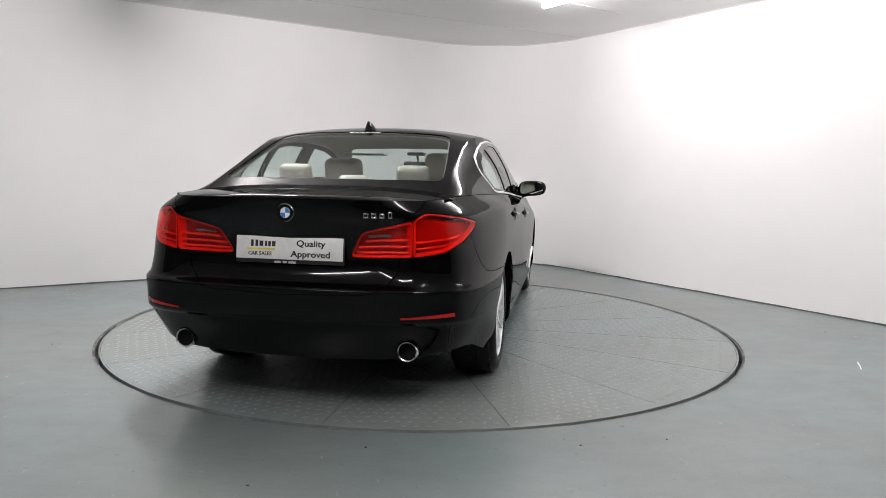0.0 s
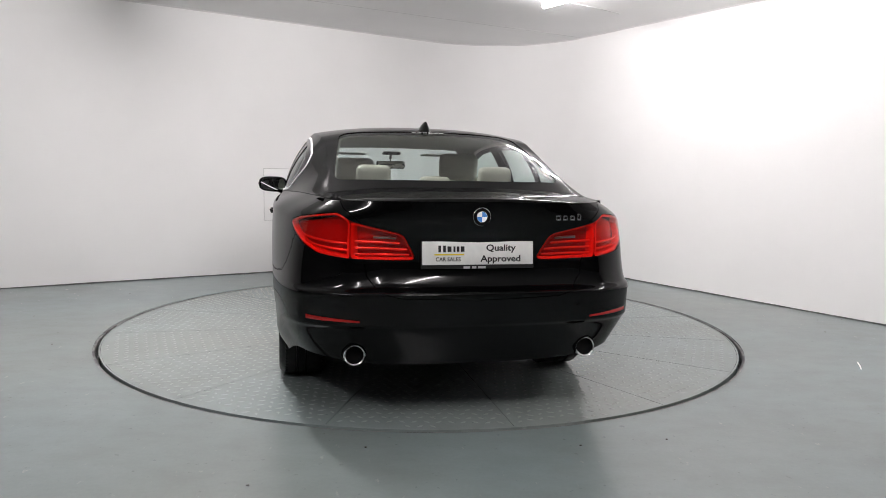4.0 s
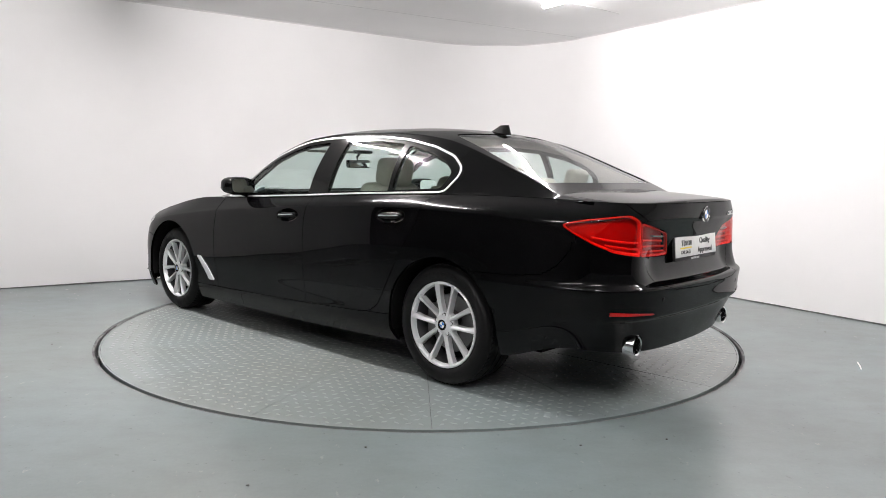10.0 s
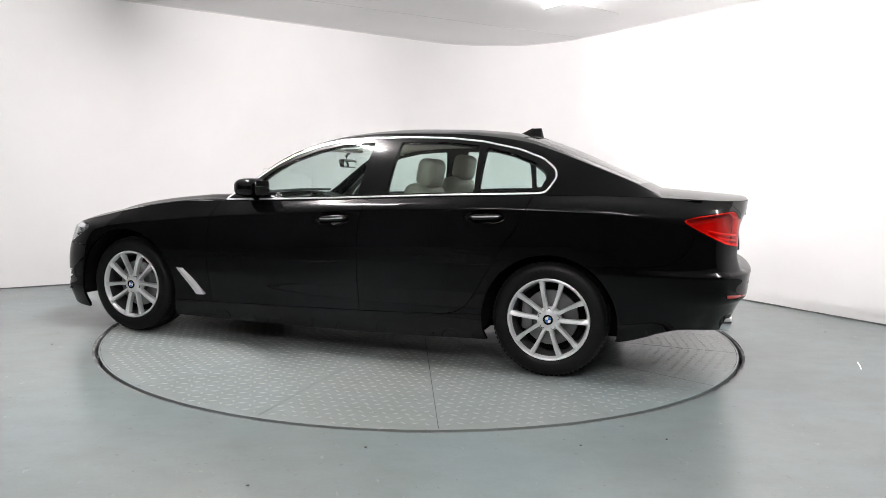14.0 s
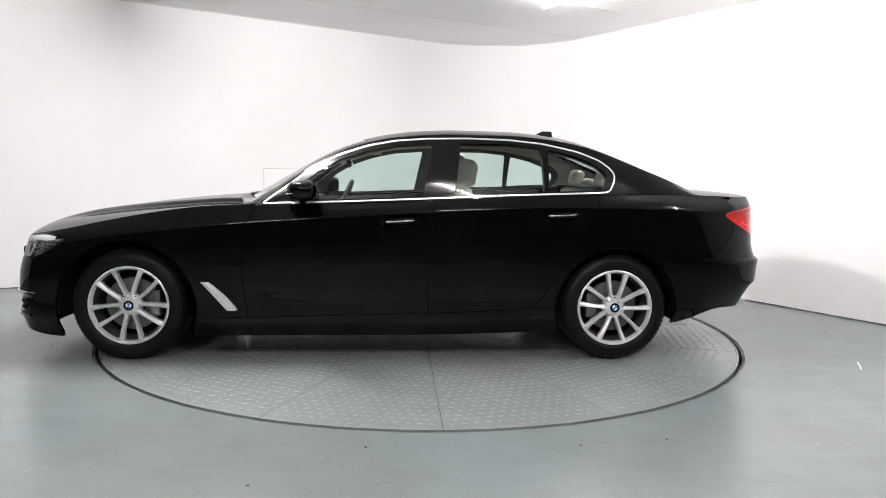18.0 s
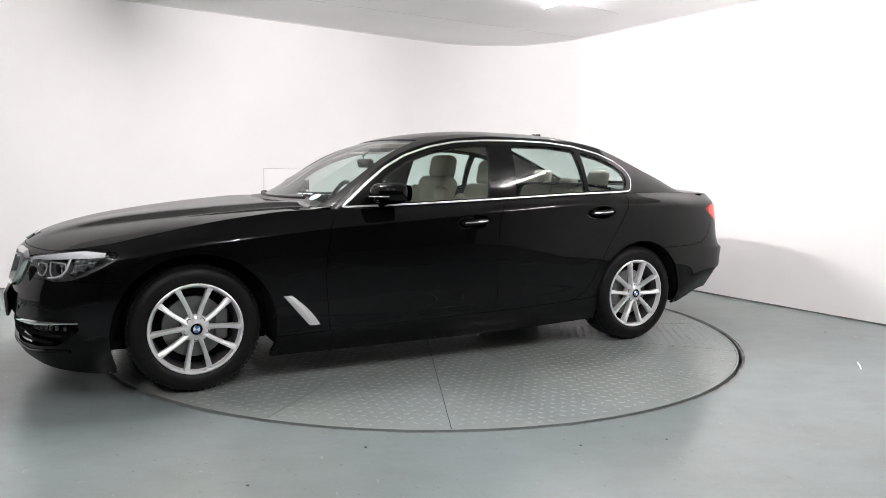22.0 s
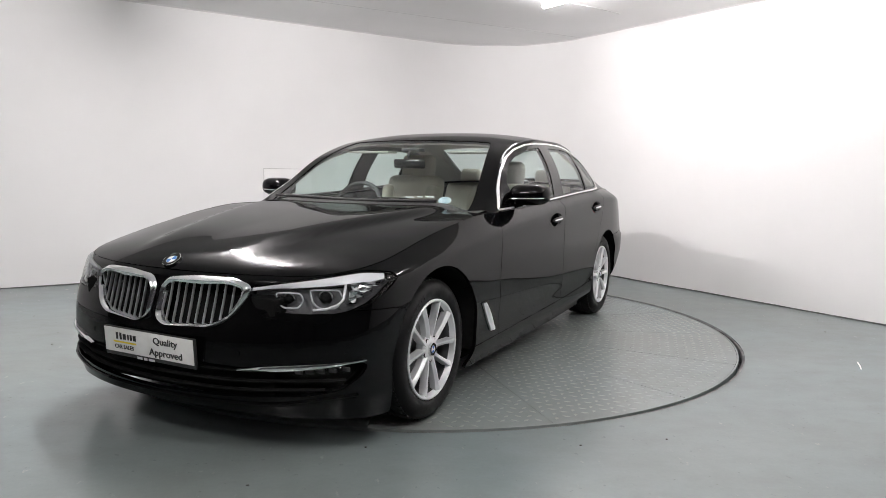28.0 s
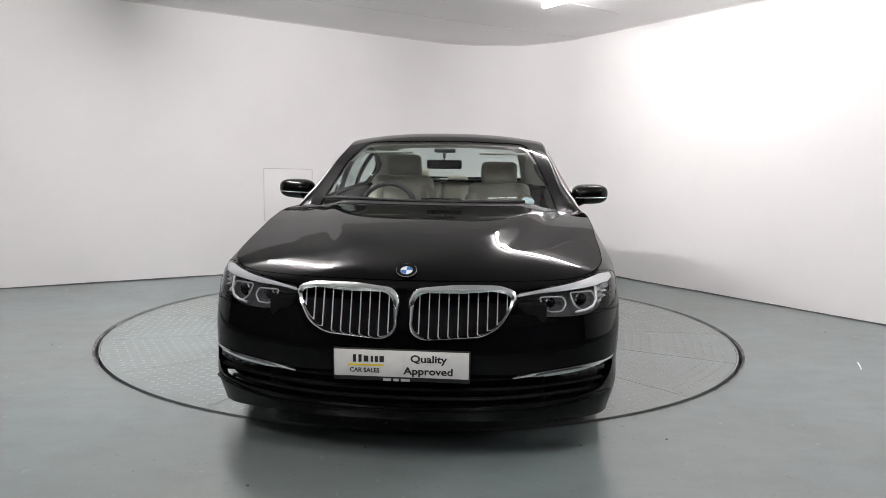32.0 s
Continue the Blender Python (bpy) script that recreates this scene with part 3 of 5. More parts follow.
def deck_height(x, y):
    ye, ze = edge_at(x)
    zc = max(lerp_keys(DECK_Z, x), ze)
    q = min(abs(y) / max(ye, 1e-4), 1.0)
    return ze + (zc - ze) * (1 - q ** 3.0)


def grid_mesh(rows, wrap=False):
    bm = bmesh.new()
    vs = [[bm.verts.new(p) for p in r] for r in rows]
    for i in range(len(rows) - 1 + (1 if wrap else 0)):
        a, b = vs[i], vs[(i + 1) % len(rows)]
        for k in range(len(a) - 1):
            q = [a[k], a[k + 1], b[k + 1], b[k]]
            bm.faces.new(q)
    bmesh.ops.remove_doubles(bm, verts=bm.verts, dist=2e-4)
    bmesh.ops.recalc_face_normals(bm, faces=bm.faces)
    bm.normal_update()
    middle = Vector((-0.1, 0, 0.5))
    if sum(f.normal.dot(f.calc_center_median() - middle) * f.calc_area() for f in bm.faces) < 0:
        bmesh.ops.reverse_faces(bm, faces=bm.faces)
        bm.normal_update()
    return bm


def rib(levels, t):
    """A point at t (0..1) on an upright rib: smooth through its levels, with no swing past them."""
    n = len(levels) - 1
    way = [0.0]
    for a, b in zip(levels, levels[1:]):
        way.append(way[-1] + max((b - a).length, 1e-4))
    f = min(t, 0.99999) * n
    i = int(f)
    d = way[i] + (way[i + 1] - way[i]) * (f - i)
    return Vector([lerp_keys([(w, p[c]) for w, p in zip(way, levels)], d) for c in range(3)])


def lower_shell():
    ns, nv = 240, 72
    half = []
    for i in range(ns + 1):
        lv = level_points(i / ns)
        half.append([rib(lv, k / nv) for k in range(nv + 1)])
    for col in (half[0], half[-1]):
        for p in col:
            p.y = 0.0
    other = [[Vector((p.x, -p.y, p.z)) for p in col] for col in half[1:-1]]
    return grid_mesh(half + other[::-1], wrap=True)


def top_shell(x0, x1, height, nx=70, ny=40):
    """Hood or deck: from edge to edge at each station."""
    rows = []
    for i in range(nx + 1):
        u = i / nx
        x = x0 + (x1 - x0) * (1 - (1 - u) ** 1.8)
        ye = edge_at(x)[0]
        rows.append([Vector((x, ye * math.sin(math.pi / 2 * k / ny), height(x, ye * math.sin(math.pi / 2 * k / ny)))) for k in range(-ny, ny + 1)])
    return grid_mesh(rows)


def roof_section(x, n_side=26, n_top=34):
    """Half a section of the greenhouse: from the shoulder up the side and over to the middle."""
    ye, ze = edge_at(x)
    ys, zs, zc = lerp_keys(SIDE_Y, x), lerp_keys(SIDE_Z, x), lerp_keys(ROOF_Z, x)
    zc = max(zc, zs + 0.002)
    flare = smooth(-1.25, -1.75, x)
    out = []
    for k in range(n_side):
        t = k / n_side
        y, z = ye + (ys - ye) * t, ze + (zs - ze) * t
        lean = smooth(0.60, 0.78, x)
        bow = 0.028 * (1 - flare) * (1 - lean) * math.sin(math.pi * t) + 0.004 * flare * math.sin(math.pi * t)
        out.append(Vector((x, y + bow - 0.02 * smooth(0.70, 0.80, x), z + bow * 0.25 - 0.03 * smooth(0.70, 0.84, x))))
    p = 2.5
    for k in range(n_top + 1):
        a = math.pi / 2 * k / n_top
        y = ys * math.cos(a) ** (1.0)
        z = zs + (zc - zs) * (1 - (y / ys) ** p)
        out.append(Vector((x, y, z)))
    # soften the turn from side to roof
    for _ in range(3):
        q = [v.copy() for v in out]
        for i in range(n_side - 5, n_side + 7):
            out[i] = (q[i - 1] + 2 * q[i] + q[i + 1]) / 4
    out[-1].y = 0
    return out


def roof_shell():
    nx = 130
    rows = []
    for i in range(nx + 1):
        x = 1.06 + (-2.28 - 1.06) * i / nx
        h = roof_section(x)
        rows.append(h + [Vector((p.x, -p.y, p.z)) for p in h[-2::-1]])
    return grid_mesh(rows)


# ---- cutting a shell into panels ----
class Shell:
    """A smooth shell that can be cut along lines and parted into panels which keep its smooth normals."""

    def __init__(self, bm):
        self.bm = bm
        self.tree = BVHTree.FromBMesh(bm)
        self.polys = [[v.index for v in f.verts] for f in bm.faces]
        bm.verts.index_update()
        self.polys = [[v.index for v in f.verts] for f in bm.faces]
        self.co = [v.co.copy() for v in bm.verts]
        self.no = [v.normal.copy() for v in bm.verts]

    def normal(self, p):
        q, n, i, d = self.tree.find_nearest(p)
        if i is None:
            return Vector((0, 0, 1))
        total, out = 0.0, Vector()
        for k in self.polys[i]:
            w = 1.0 / ((self.co[k] - p).length_squared + 1e-9)
            out += self.no[k] * w
            total += w
        return out.normalized()

    def cut(self, poly, view, keep=None, closed=True):
        """Cuts along a 2D line seen along view: 'y' gives (x, z), 'z' gives (x, y), 'x' gives (y, z); or a level direction."""
        n = len(poly)
        d, put = self.basis(view)
        for i in range(n if closed else n - 1):
            a, b = poly[i], poly[(i + 1) % n]
            if abs(a[0] - b[0]) + abs(a[1] - b[1]) < 1e-6:
                continue
            pa, pb = put(*a), put(*b)
            no = (pb - pa).cross(d)
            if no.length < 1e-9:
                continue
            lo0, hi0 = min(a[0], b[0]) - 0.03, max(a[0], b[0]) + 0.03
            lo1, hi1 = min(a[1], b[1]) - 0.03, max(a[1], b[1]) + 0.03
            fs = []
            for f in self.bm.faces:
                c = f.calc_center_median()
                u, v = self.flat(view, c)
                if lo0 < u < hi0 and lo1 < v < hi1 and (keep is None or keep(c, f.normal)):
                    fs.append(f)
            if not fs:
                continue
            geom = list({v for f in fs for v in f.verts}) + list({e for f in fs for e in f.edges}) + fs
            bmesh.ops.bisect_plane(self.bm, geom=geom, dist=1e-5, plane_co=pa, plane_no=no)

    @staticmethod
    def basis(view):
        if view == "y":
            return Vector((0, 1, 0)), lambda a, b: Vector((a, 0, b))
        if view == "z":
            return Vector((0, 0, 1)), lambda a, b: Vector((a, b, 0))
        if view == "x":
            return Vector((1, 0, 0)), lambda a, b: Vector((0, a, b))
        d = Vector(view).normalized()
        side = Vector((-d.y, d.x, 0))
        return d, lambda a, b: side * a + Vector((0, 0, b))

    @staticmethod
    def flat(view, p):
        if view == "y":
            return p.x, p.z
        if view == "z":
            return p.x, p.y
        if view == "x":
            return p.y, p.z
        d = Vector(view).normalized()
        return -d.y * p.x + d.x * p.y, p.z

    def faces(self, test):
        return [f for f in self.bm.faces if test(f.calc_center_median())]

    def panel(self, name, faces, mat, parent, label="", gap=0.0022, depth=0.018, push=0.0):
        """Parts the faces off as one panel with a turned-in edge, keeping the shell's normals."""
        index, verts, normals, polys = {}, [], [], []
        for f in faces:
            ids = []
            for v in f.verts:
                if v not in index:
                    index[v] = len(verts)
                    nv = self.normal(v.co)
                    verts.append(v.co - nv * push)
                    normals.append(nv)
                ids.append(index[v])
            polys.append(ids)
        count = {}
        for ids in polys:
            for k in range(len(ids)):
                a, b = ids[k], ids[(k + 1) % len(ids)]
                count[(a, b)] = count.get((a, b), 0) + 1
        border = [(a, b) for (a, b) in count if (b, a) not in count]
        inward = {}
        for a, b in border:
            t = (verts[b] - verts[a])
            if t.length < 1e-7:
                continue
            t.normalize()
            for k in (a, b):
                inward[k] = inward.get(k, Vector()) + normals[k].cross(t)
        for k, d in inward.items():
            if d.length > 1e-6:
                verts[k] = verts[k] + d.normalized() * gap
        if depth:
            for a, b in border:
                if a not in inward or b not in inward:
                    continue
                s = len(verts)
                out = -(inward[a] + inward[b])
                out = out.normalized() if out.length > 1e-6 else normals[a]
                verts += [verts[a], verts[b], verts[b] - normals[b] * depth, verts[a] - normals[a] * depth]
                normals += [out] * 4
                polys.append([s + 1, s, s + 3, s + 2])
        me = bpy.data.meshes.new(name)
        me.from_pydata([tuple(v) for v in verts], [], polys)
        for p in me.polygons:
            p.use_smooth = True
        me.materials.append(mat)
        me.normals_split_custom_set_from_vertices([tuple(n) for n in normals])
        ob = new(name, me)
        ob.parent = parent
        if label:
            ob["label"] = label
        return ob


def arch(x, r, n=44):
    """A wheel opening in side view: a circle, carried on straight down below the body."""
    pts = [(x + r * math.cos(math.pi * (1.12 - 1.24 * k / n)), HUB_Z + r * math.sin(math.pi * (1.12 - 1.24 * k / n))) for k in range(n + 1)]
    return [(x - r * 0.93, 0.0)] + pts + [(x + r * 0.93, 0.0)]


ARCH_FRONT, ARCH_REAR = arch(AXLE, 0.408), arch(-AXLE, 0.388)
SILL = [(1.12, 0.268), (0.778, 0.275), (-0.30, 0.305), (-0.945, 0.335), (-1.12, 0.345)]
FRONT_DOOR = [(0.715, 1.2), (0.735, 0.93), (0.775, 0.86), (0.803, 0.70), (0.808, 0.56), (0.79, 0.353), (0.778, 0.275), (-0.312, 0.305), (-0.301, 0.498), (-0.297, 0.70), (-0.308, 0.86), (-0.34, 0.965), (-0.36, 1.2)]
REAR_DOOR = [(-0.36, 1.2), (-0.34, 0.965), (-0.308, 0.86), (-0.297, 0.70), (-0.301, 0.498), (-0.312, 0.305), (-0.86, 0.328), (-0.935, 0.345), (-0.998, 0.385), (-1.05, 0.455), (-1.148, 0.627), (-1.2, 0.72), (-1.281, 0.838), (-1.33, 0.925), (-1.371, 1.04), (-1.40, 1.2)]
VENT = [(1.050, 0.492), (1.004, 0.492), (0.945, 0.44), (0.885, 0.375), (0.828, 0.324), (0.888, 0.316), (0.945, 0.372), (1.0, 0.432)]
HEADLAMP = [(-1.272, 0.700), (-1.275, 0.640), (-1.25, 0.614), (-1.13, 0.604), (-0.96, 0.606), (-0.88, 0.615), (-0.80, 0.640), (-0.72, 0.688), (-0.672, 0.728), (-0.70, 0.748), (-0.76, 0.758), (-0.84, 0.762), (-0.95, 0.750), (-1.1, 0.730)]
TAIL_SPLIT = -1.345
TAIL_OUTER = [(TAIL_SPLIT, 0.778), (-1.20, 0.803), (-1.10, 0.842), (-1.02, 0.885), (-0.972, 0.918), (-0.975, 0.938), (-1.06, 0.958), (-1.20, 0.975), (-1.285, 0.982), (-1.315, 0.968), (TAIL_SPLIT, 0.947)]
TAIL_INNER = [(TAIL_SPLIT, 0.778), (-1.45, 0.770), (-1.556, 0.771), (-1.530, 0.880), (-1.515, 0.893), (-1.43, 0.920), (TAIL_SPLIT, 0.947)]
TAILLAMP = TAIL_OUTER[1:] + TAIL_INNER[-2:0:-1]
KIDNEY = [(0.048, 0.716), (0.20, 0.728), (0.37, 0.727), (0.446, 0.702), (0.430, 0.645), (0.380, 0.570), (0.31, 0.532), (0.07, 0.520), (0.022, 0.550), (0.016, 0.680)]
INTAKE = [(0.0, 0.402), (0.40, 0.383), (0.60, 0.379), (0.84, 0.400), (0.860, 0.392), (0.848, 0.35), (0.80, 0.297), (0.66, 0.276), (0.46, 0.262), (0.0, 0.250)]


def oval(x, z, a, b, tilt, n=28):
    c, s = math.cos(tilt), math.sin(tilt)
    return [(x + a * math.cos(2 * math.pi * k / n) * c - b * math.sin(2 * math.pi * k / n) * s, z + a * math.cos(2 * math.pi * k / n) * s + b * math.sin(2 * math.pi * k / n) * c) for k in range(n)]


# door handles: middle in side view, and the tilt of the line on which they lie
HANDLES = {"front_door": (-0.128, 0.868, -0.07), "rear_door": (-1.112, 0.916, -0.05)}
BOWLS = {k: oval(x, z, 0.118, 0.042, t) for k, (x, z, t) in HANDLES.items()}


def mirrored(poly):
    return [(-a, b) for a, b in poly]


def build_lower():
    sh = Shell(lower_shell())
    left, right = (lambda c, n: c.y > 0.3), (lambda c, n: c.y < -0.3)
    for poly in (ARCH_FRONT, ARCH_REAR):
        sh.cut(poly, "y", closed=False)
    sh.cut(FRONT_DOOR, "y", closed=False)
    sh.cut(REAR_DOOR[5:], "y", closed=False)
    sh.cut(SILL, "y", closed=False)
    sh.cut(VENT, "y", lambda c, n: abs(c.y) > 0.8)
    for poly in BOWLS.values():
        sh.cut(poly, "y", lambda c, n: abs(c.y) > 0.8)
    hl, tl = corner_cut(HEADLAMP, 0.02), corner_cut(TAILLAMP, 0.02)
    views = {1: ((1, 1, 0), (-1, 1, 0)), -1: ((1, -1, 0), (-1, -1, 0))}
    # in the level views the first coordinate runs with (-d.y, d.x)
    for side in (1, -1):
        near = (lambda c, n: c.y > 0.25) if side > 0 else (lambda c, n: c.y < -0.25)
        front, back = views[side]
        sg = 1 if side > 0 else -1
        hp = [(a * sg, b) for a, b in hl]
        tp = [(-a * sg, b) for a, b in tl]
        sh.cut(hp, front, lambda c, n: near(c, n) and c.x > 1.5)
        sh.cut(tp, back, lambda c, n: near(c, n) and c.x < -1.7)
        sh.cut([(-TAIL_SPLIT * sg, 0.74), (-TAIL_SPLIT * sg, 0.99)], back, lambda c, n: near(c, n) and c.x < -2.2, closed=False)
    kid = corner_cut(KIDNEY, 0.03)
    ink = corner_cut([p for p in INTAKE] + [(-a, b) for a, b in INTAKE[-2:0:-1]], 0.02)
    ahead = lambda c, n: c.x > 1.9
    sh.cut(kid, "x", ahead)
    sh.cut(mirrored(kid), "x", ahead)
    sh.cut(ink, "x", lambda c, n: c.x > 1.85)
    for y in (0.556, -0.556):
        sh.cut(oval(y, 0.342, 0.052, 0.052, 0), "x", lambda c, n: c.x < -2.2)
    # bumper seams and the boot lid's edge
    seam_f = [(2.06, 0.612), (1.90, 0.606), (1.70, 0.56)]
    sh.cut(seam_f, "y", lambda c, n: c.x > 1.5, closed=False)
    seam_r = [(-1.78, 0.664), (-1.95, 0.668), (-2.10, 0.685), (-2.19, 0.73), (-2.24, 0.80), (-2.28, 0.83)]
    sh.cut(seam_r, "y", lambda c, n: c.x < -1.6, closed=False)
    lid = [(0.64, 1.1), (0.605, 1.0), (0.535, 0.94), (0.522, 0.80), (0.505, 0.70), (0.455, 0.637), (0.37, 0.614), (0.0, 0.602)]
    lid = lid + [(-a, b) for a, b in lid[-2::-1]]
    sh.cut(lid, "x", lambda c, n: c.x < -2.0, closed=False)

    sets = {}
    for f in sh.bm.faces:
        c = f.calc_center_median()
        sg = 1 if c.y >= 0 else -1
        front, back = views[sg]
        ah, bh = sh.flat(front, c)
        at, bt = sh.flat(back, c)
        if inside(ARCH_FRONT, c.x, c.z) or inside(ARCH_REAR, c.x, c.z):
            continue
        if c.x < -2.2 and (abs(c.y) - 0.556) ** 2 + (c.z - 0.342) ** 2 < 0.052 ** 2:
            continue
        if c.x > 1.5 and inside(hl, ah * sg, bh):
            k = ("headlamp", sg)
        elif c.x < -1.7 and inside(tl, -at * sg, bt):
            k = ("taillamp_outer" if -at * sg > TAIL_SPLIT else "taillamp_inner", sg)
        elif c.x > 1.9 and (inside(kid, c.y, c.z) or inside(kid, -c.y, c.z)):
            k = ("kidney", sg)
        elif c.x > 1.85 and inside(ink, c.y, c.z):
            k = ("intake", 1)
        elif abs(c.y) > 0.8 and inside(VENT, c.x, c.z):
            k = ("vent", sg)
        elif inside(BOWLS["front_door"], c.x, c.z):
            k = ("front_door_bowl", sg)
        elif inside(BOWLS["rear_door"], c.x, c.z):
            k = ("rear_door_bowl", sg)
        elif inside(FRONT_DOOR, c.x, c.z):
            k = ("front_door", sg)
        elif inside(REAR_DOOR, c.x, c.z):
            k = ("rear_door", sg)
        elif -1.2 < c.x < 1.2 and c.z < lerp_keys([(a, b) for a, b in SILL[::-1]], c.x):
            k = ("sill", sg)
        elif c.x < -2.0 and inside(lid, c.y, c.z):
            k = ("boot_lid", 1)
        elif c.x < -1.6 and c.z < lerp_keys([(-2.6, 0.87), (-2.28, 0.87), (-2.235, 0.80), (-2.19, 0.73), (-2.10, 0.685), (-1.95, 0.668), (-1.78, 0.664)], c.x):
            k = ("rear_bumper", 1)
        elif c.x > 1.6 and (c.x > 2.06 or c.z < lerp_keys([(1.70, 0.56), (1.90, 0.606), (2.06, 0.612)], c.x)):
            k = ("front_bumper", 1)
        elif c.x > 0:
            k = ("front_wing", sg)
        else:
            k = ("rear_quarter", sg)
        sets.setdefault(k, []).append(f)
    return sh, sets


def build_upper():
    sh = Shell(roof_shell())
    side = lambda c, n: abs(c.y) > 0.5 and c.z > 0.93
    sh.cut(DLO_OUT, "y", side)
    sh.cut(DLO_IN, "y", side)
    for poly in (GLASS_FRONT, GLASS_REAR, GLASS_QUARTER):
        sh.cut(poly, "y", side)
    for poly in (SCREEN, BACKLIGHT):
        sh.cut(poly, "z", lambda c, n: n.z > 0.2)
    sets = {}
    for f in sh.bm.faces:
        c = f.calc_center_median()
        sg = 1 if c.y >= 0 else -1
        if f.normal.z > 0.2 and inside(SCREEN, c.x, c.y):
            k = ("windscreen", 1)
        elif f.normal.z > 0.2 and inside(BACKLIGHT, c.x, c.y):
            k = ("rear_window", 1)
        elif abs(c.y) > 0.5 and inside(DLO_OUT, c.x, c.z):
            if not inside(DLO_IN, c.x, c.z):
                k = ("window_trim", sg)
            elif inside(GLASS_FRONT, c.x, c.z):
                k = ("front_side_window", sg)
            elif inside(GLASS_REAR, c.x, c.z):
                k = ("rear_side_window", sg)
            elif inside(GLASS_QUARTER, c.x, c.z):
                k = ("quarter_window", sg)
            else:
                k = ("pillar_trim", sg)
        else:
            k = ("roof", 1)
        sets.setdefault(k, []).append(f)
    return sh, sets


# side window outlines in side view
DLO_OUT = corner_cut([(0.705, 0.957), (0.66, 0.993), (0.529, 1.092), (0.389, 1.194), (0.25, 1.268), (0.076, 1.326), (-0.1, 1.361), (-0.30, 1.377), (-0.55, 1.384), (-0.81, 1.380), (-1.03, 1.360), (-1.25, 1.316), (-1.40, 1.262), (-1.48, 1.20), (-1.495, 1.15), (-1.445, 1.062), (-1.40, 1.052), (-0.8, 1.028), (-0.27, 0.999), (0.24, 0.974)], 0.03, 3)
DLO_IN = inset(DLO_OUT, 0.0095)
GLASS_FRONT = inset(corner_cut([(0.46, 1.003), (0.43, 1.105), (0.365, 1.158), (0.24, 1.228), (0.07, 1.286), (-0.1, 1.322), (-0.325, 1.340), (-0.265, 1.021), (0.24, 0.997)], 0.012, 3), -0.006)
GLASS_REAR = inset(corner_cut([(-0.510, 1.342), (-0.81, 1.343), (-1.01, 1.325), (-1.015, 1.058), (-0.8, 1.051), (-0.470, 1.033)], 0.012, 3), -0.006)
GLASS_QUARTER = inset(corner_cut([(-1.065, 1.313), (-1.23, 1.276), (-1.36, 1.226), (-1.42, 1.178), (-1.43, 1.148), (-1.40, 1.084), (-1.055, 1.064)], 0.015, 3), -0.006)
SCREEN = corner_cut([(1.05, -0.722), (1.05, 0.722), (0.73, 0.704), (0.48, 0.645), (0.13, 0.548), (0.075, 0.520), (0.115, 0.30), (0.125, 0.0), (0.115, -0.30), (0.075, -0.520), (0.13, -0.548), (0.48, -0.645), (0.73, -0.704)], 0.03, 3)
BACKLIGHT = corner_cut([(-1.225, -0.49), (-1.26, -0.25), (-1.27, 0.0), (-1.26, 0.25), (-1.225, 0.49), (-1.29, 0.535), (-1.6, 0.575), (-1.90, 0.606), (-1.94, 0.590), (-1.965, 0.30), (-1.972, 0.0), (-1.965, -0.30), (-1.94, -0.590), (-1.90, -0.606), (-1.6, -0.575), (-1.29, -0.535)], 0.03, 3)



def islands(faces):
    """Parts a set of faces into connected pieces, the largest first."""
    left, out = set(faces), []
    while left:
        todo = [left.pop()]
        piece = []
        while todo:
            f = todo.pop()
            piece.append(f)
            for e in f.edges:
                for g in e.link_faces:
                    if g in left:
                        left.remove(g)
                        todo.append(g)
        out.append(piece)
    return sorted(out, key=len, reverse=True)


LOWER, LOWER_SETS = build_lower()
UPPER, UPPER_SETS = build_upper()
PANEL_LABEL = {"sill": "black satin sill panel"}
PANELS = {}
for (kind, sg), fs in LOWER_SETS.items():
    if kind in ("headlamp", "taillamp_outer", "taillamp_inner", "kidney", "intake", "vent") or kind.endswith("bowl"):
        continue
    for k, piece in enumerate(islands(fs)):
        ob = LOWER.panel(kind if k == 0 else "filler_panel", piece, PAINT, CAR)
        if k == 0:
            PANELS[(kind, sg)] = ob
# black sheets added behind the side panels so that no light shows through the seams
for sg in (1, -1):
    inner = [f for kind in ("front_door", "rear_door", "front_wing", "rear_quarter", "sill") for f in LOWER_SETS.get((kind, sg), [])]
    LOWER.panel("inner_body", inner, UNDER, CAR, "dark inner body side behind the shut lines", gap=0.0, depth=0.0, push=0.016)
for (kind, sg), fs in UPPER_SETS.items():
    mat = {"window_trim": BRIGHT_TRIM, "pillar_trim": GLOSS_BLACK, "roof": PAINT, "windscreen": WINDSCREEN, "rear_window": WINDSCREEN}.get(kind, GLASS)
    gap = 0.0 if kind in ("window_trim", "pillar_trim") else 0.0015
    PANELS[(kind, sg)] = UPPER.panel(kind, fs, mat, CAR, gap=gap, depth=0.0 if mat in (GLASS, WINDSCREEN) else 0.02, push=0.004 if mat in (GLASS, WINDSCREEN) else (-0.003 if kind == "window_trim" else 0.0))
HOOD = Shell(top_shell(0.72, 2.2772, hood_height))
PANELS["hood"] = HOOD.panel("hood", list(HOOD.bm.faces), PAINT, CAR, depth=0.02)
DECK = Shell(top_shell(-1.45, -2.56, deck_height))
lid_edge = [(-1.5, 0.60), (-1.95, 0.605), (-2.2, 0.63), (-2.6, 0.70)]
for s in (1, -1):
    DECK.cut([(a, b * s) for a, b in lid_edge], "z", closed=False)
on_lid = lambda c: abs(c.y) < lerp_keys(sorted(lid_edge), c.x)
PANELS["boot_top"] = DECK.panel("boot_lid_top", DECK.faces(on_lid), PAINT, CAR)
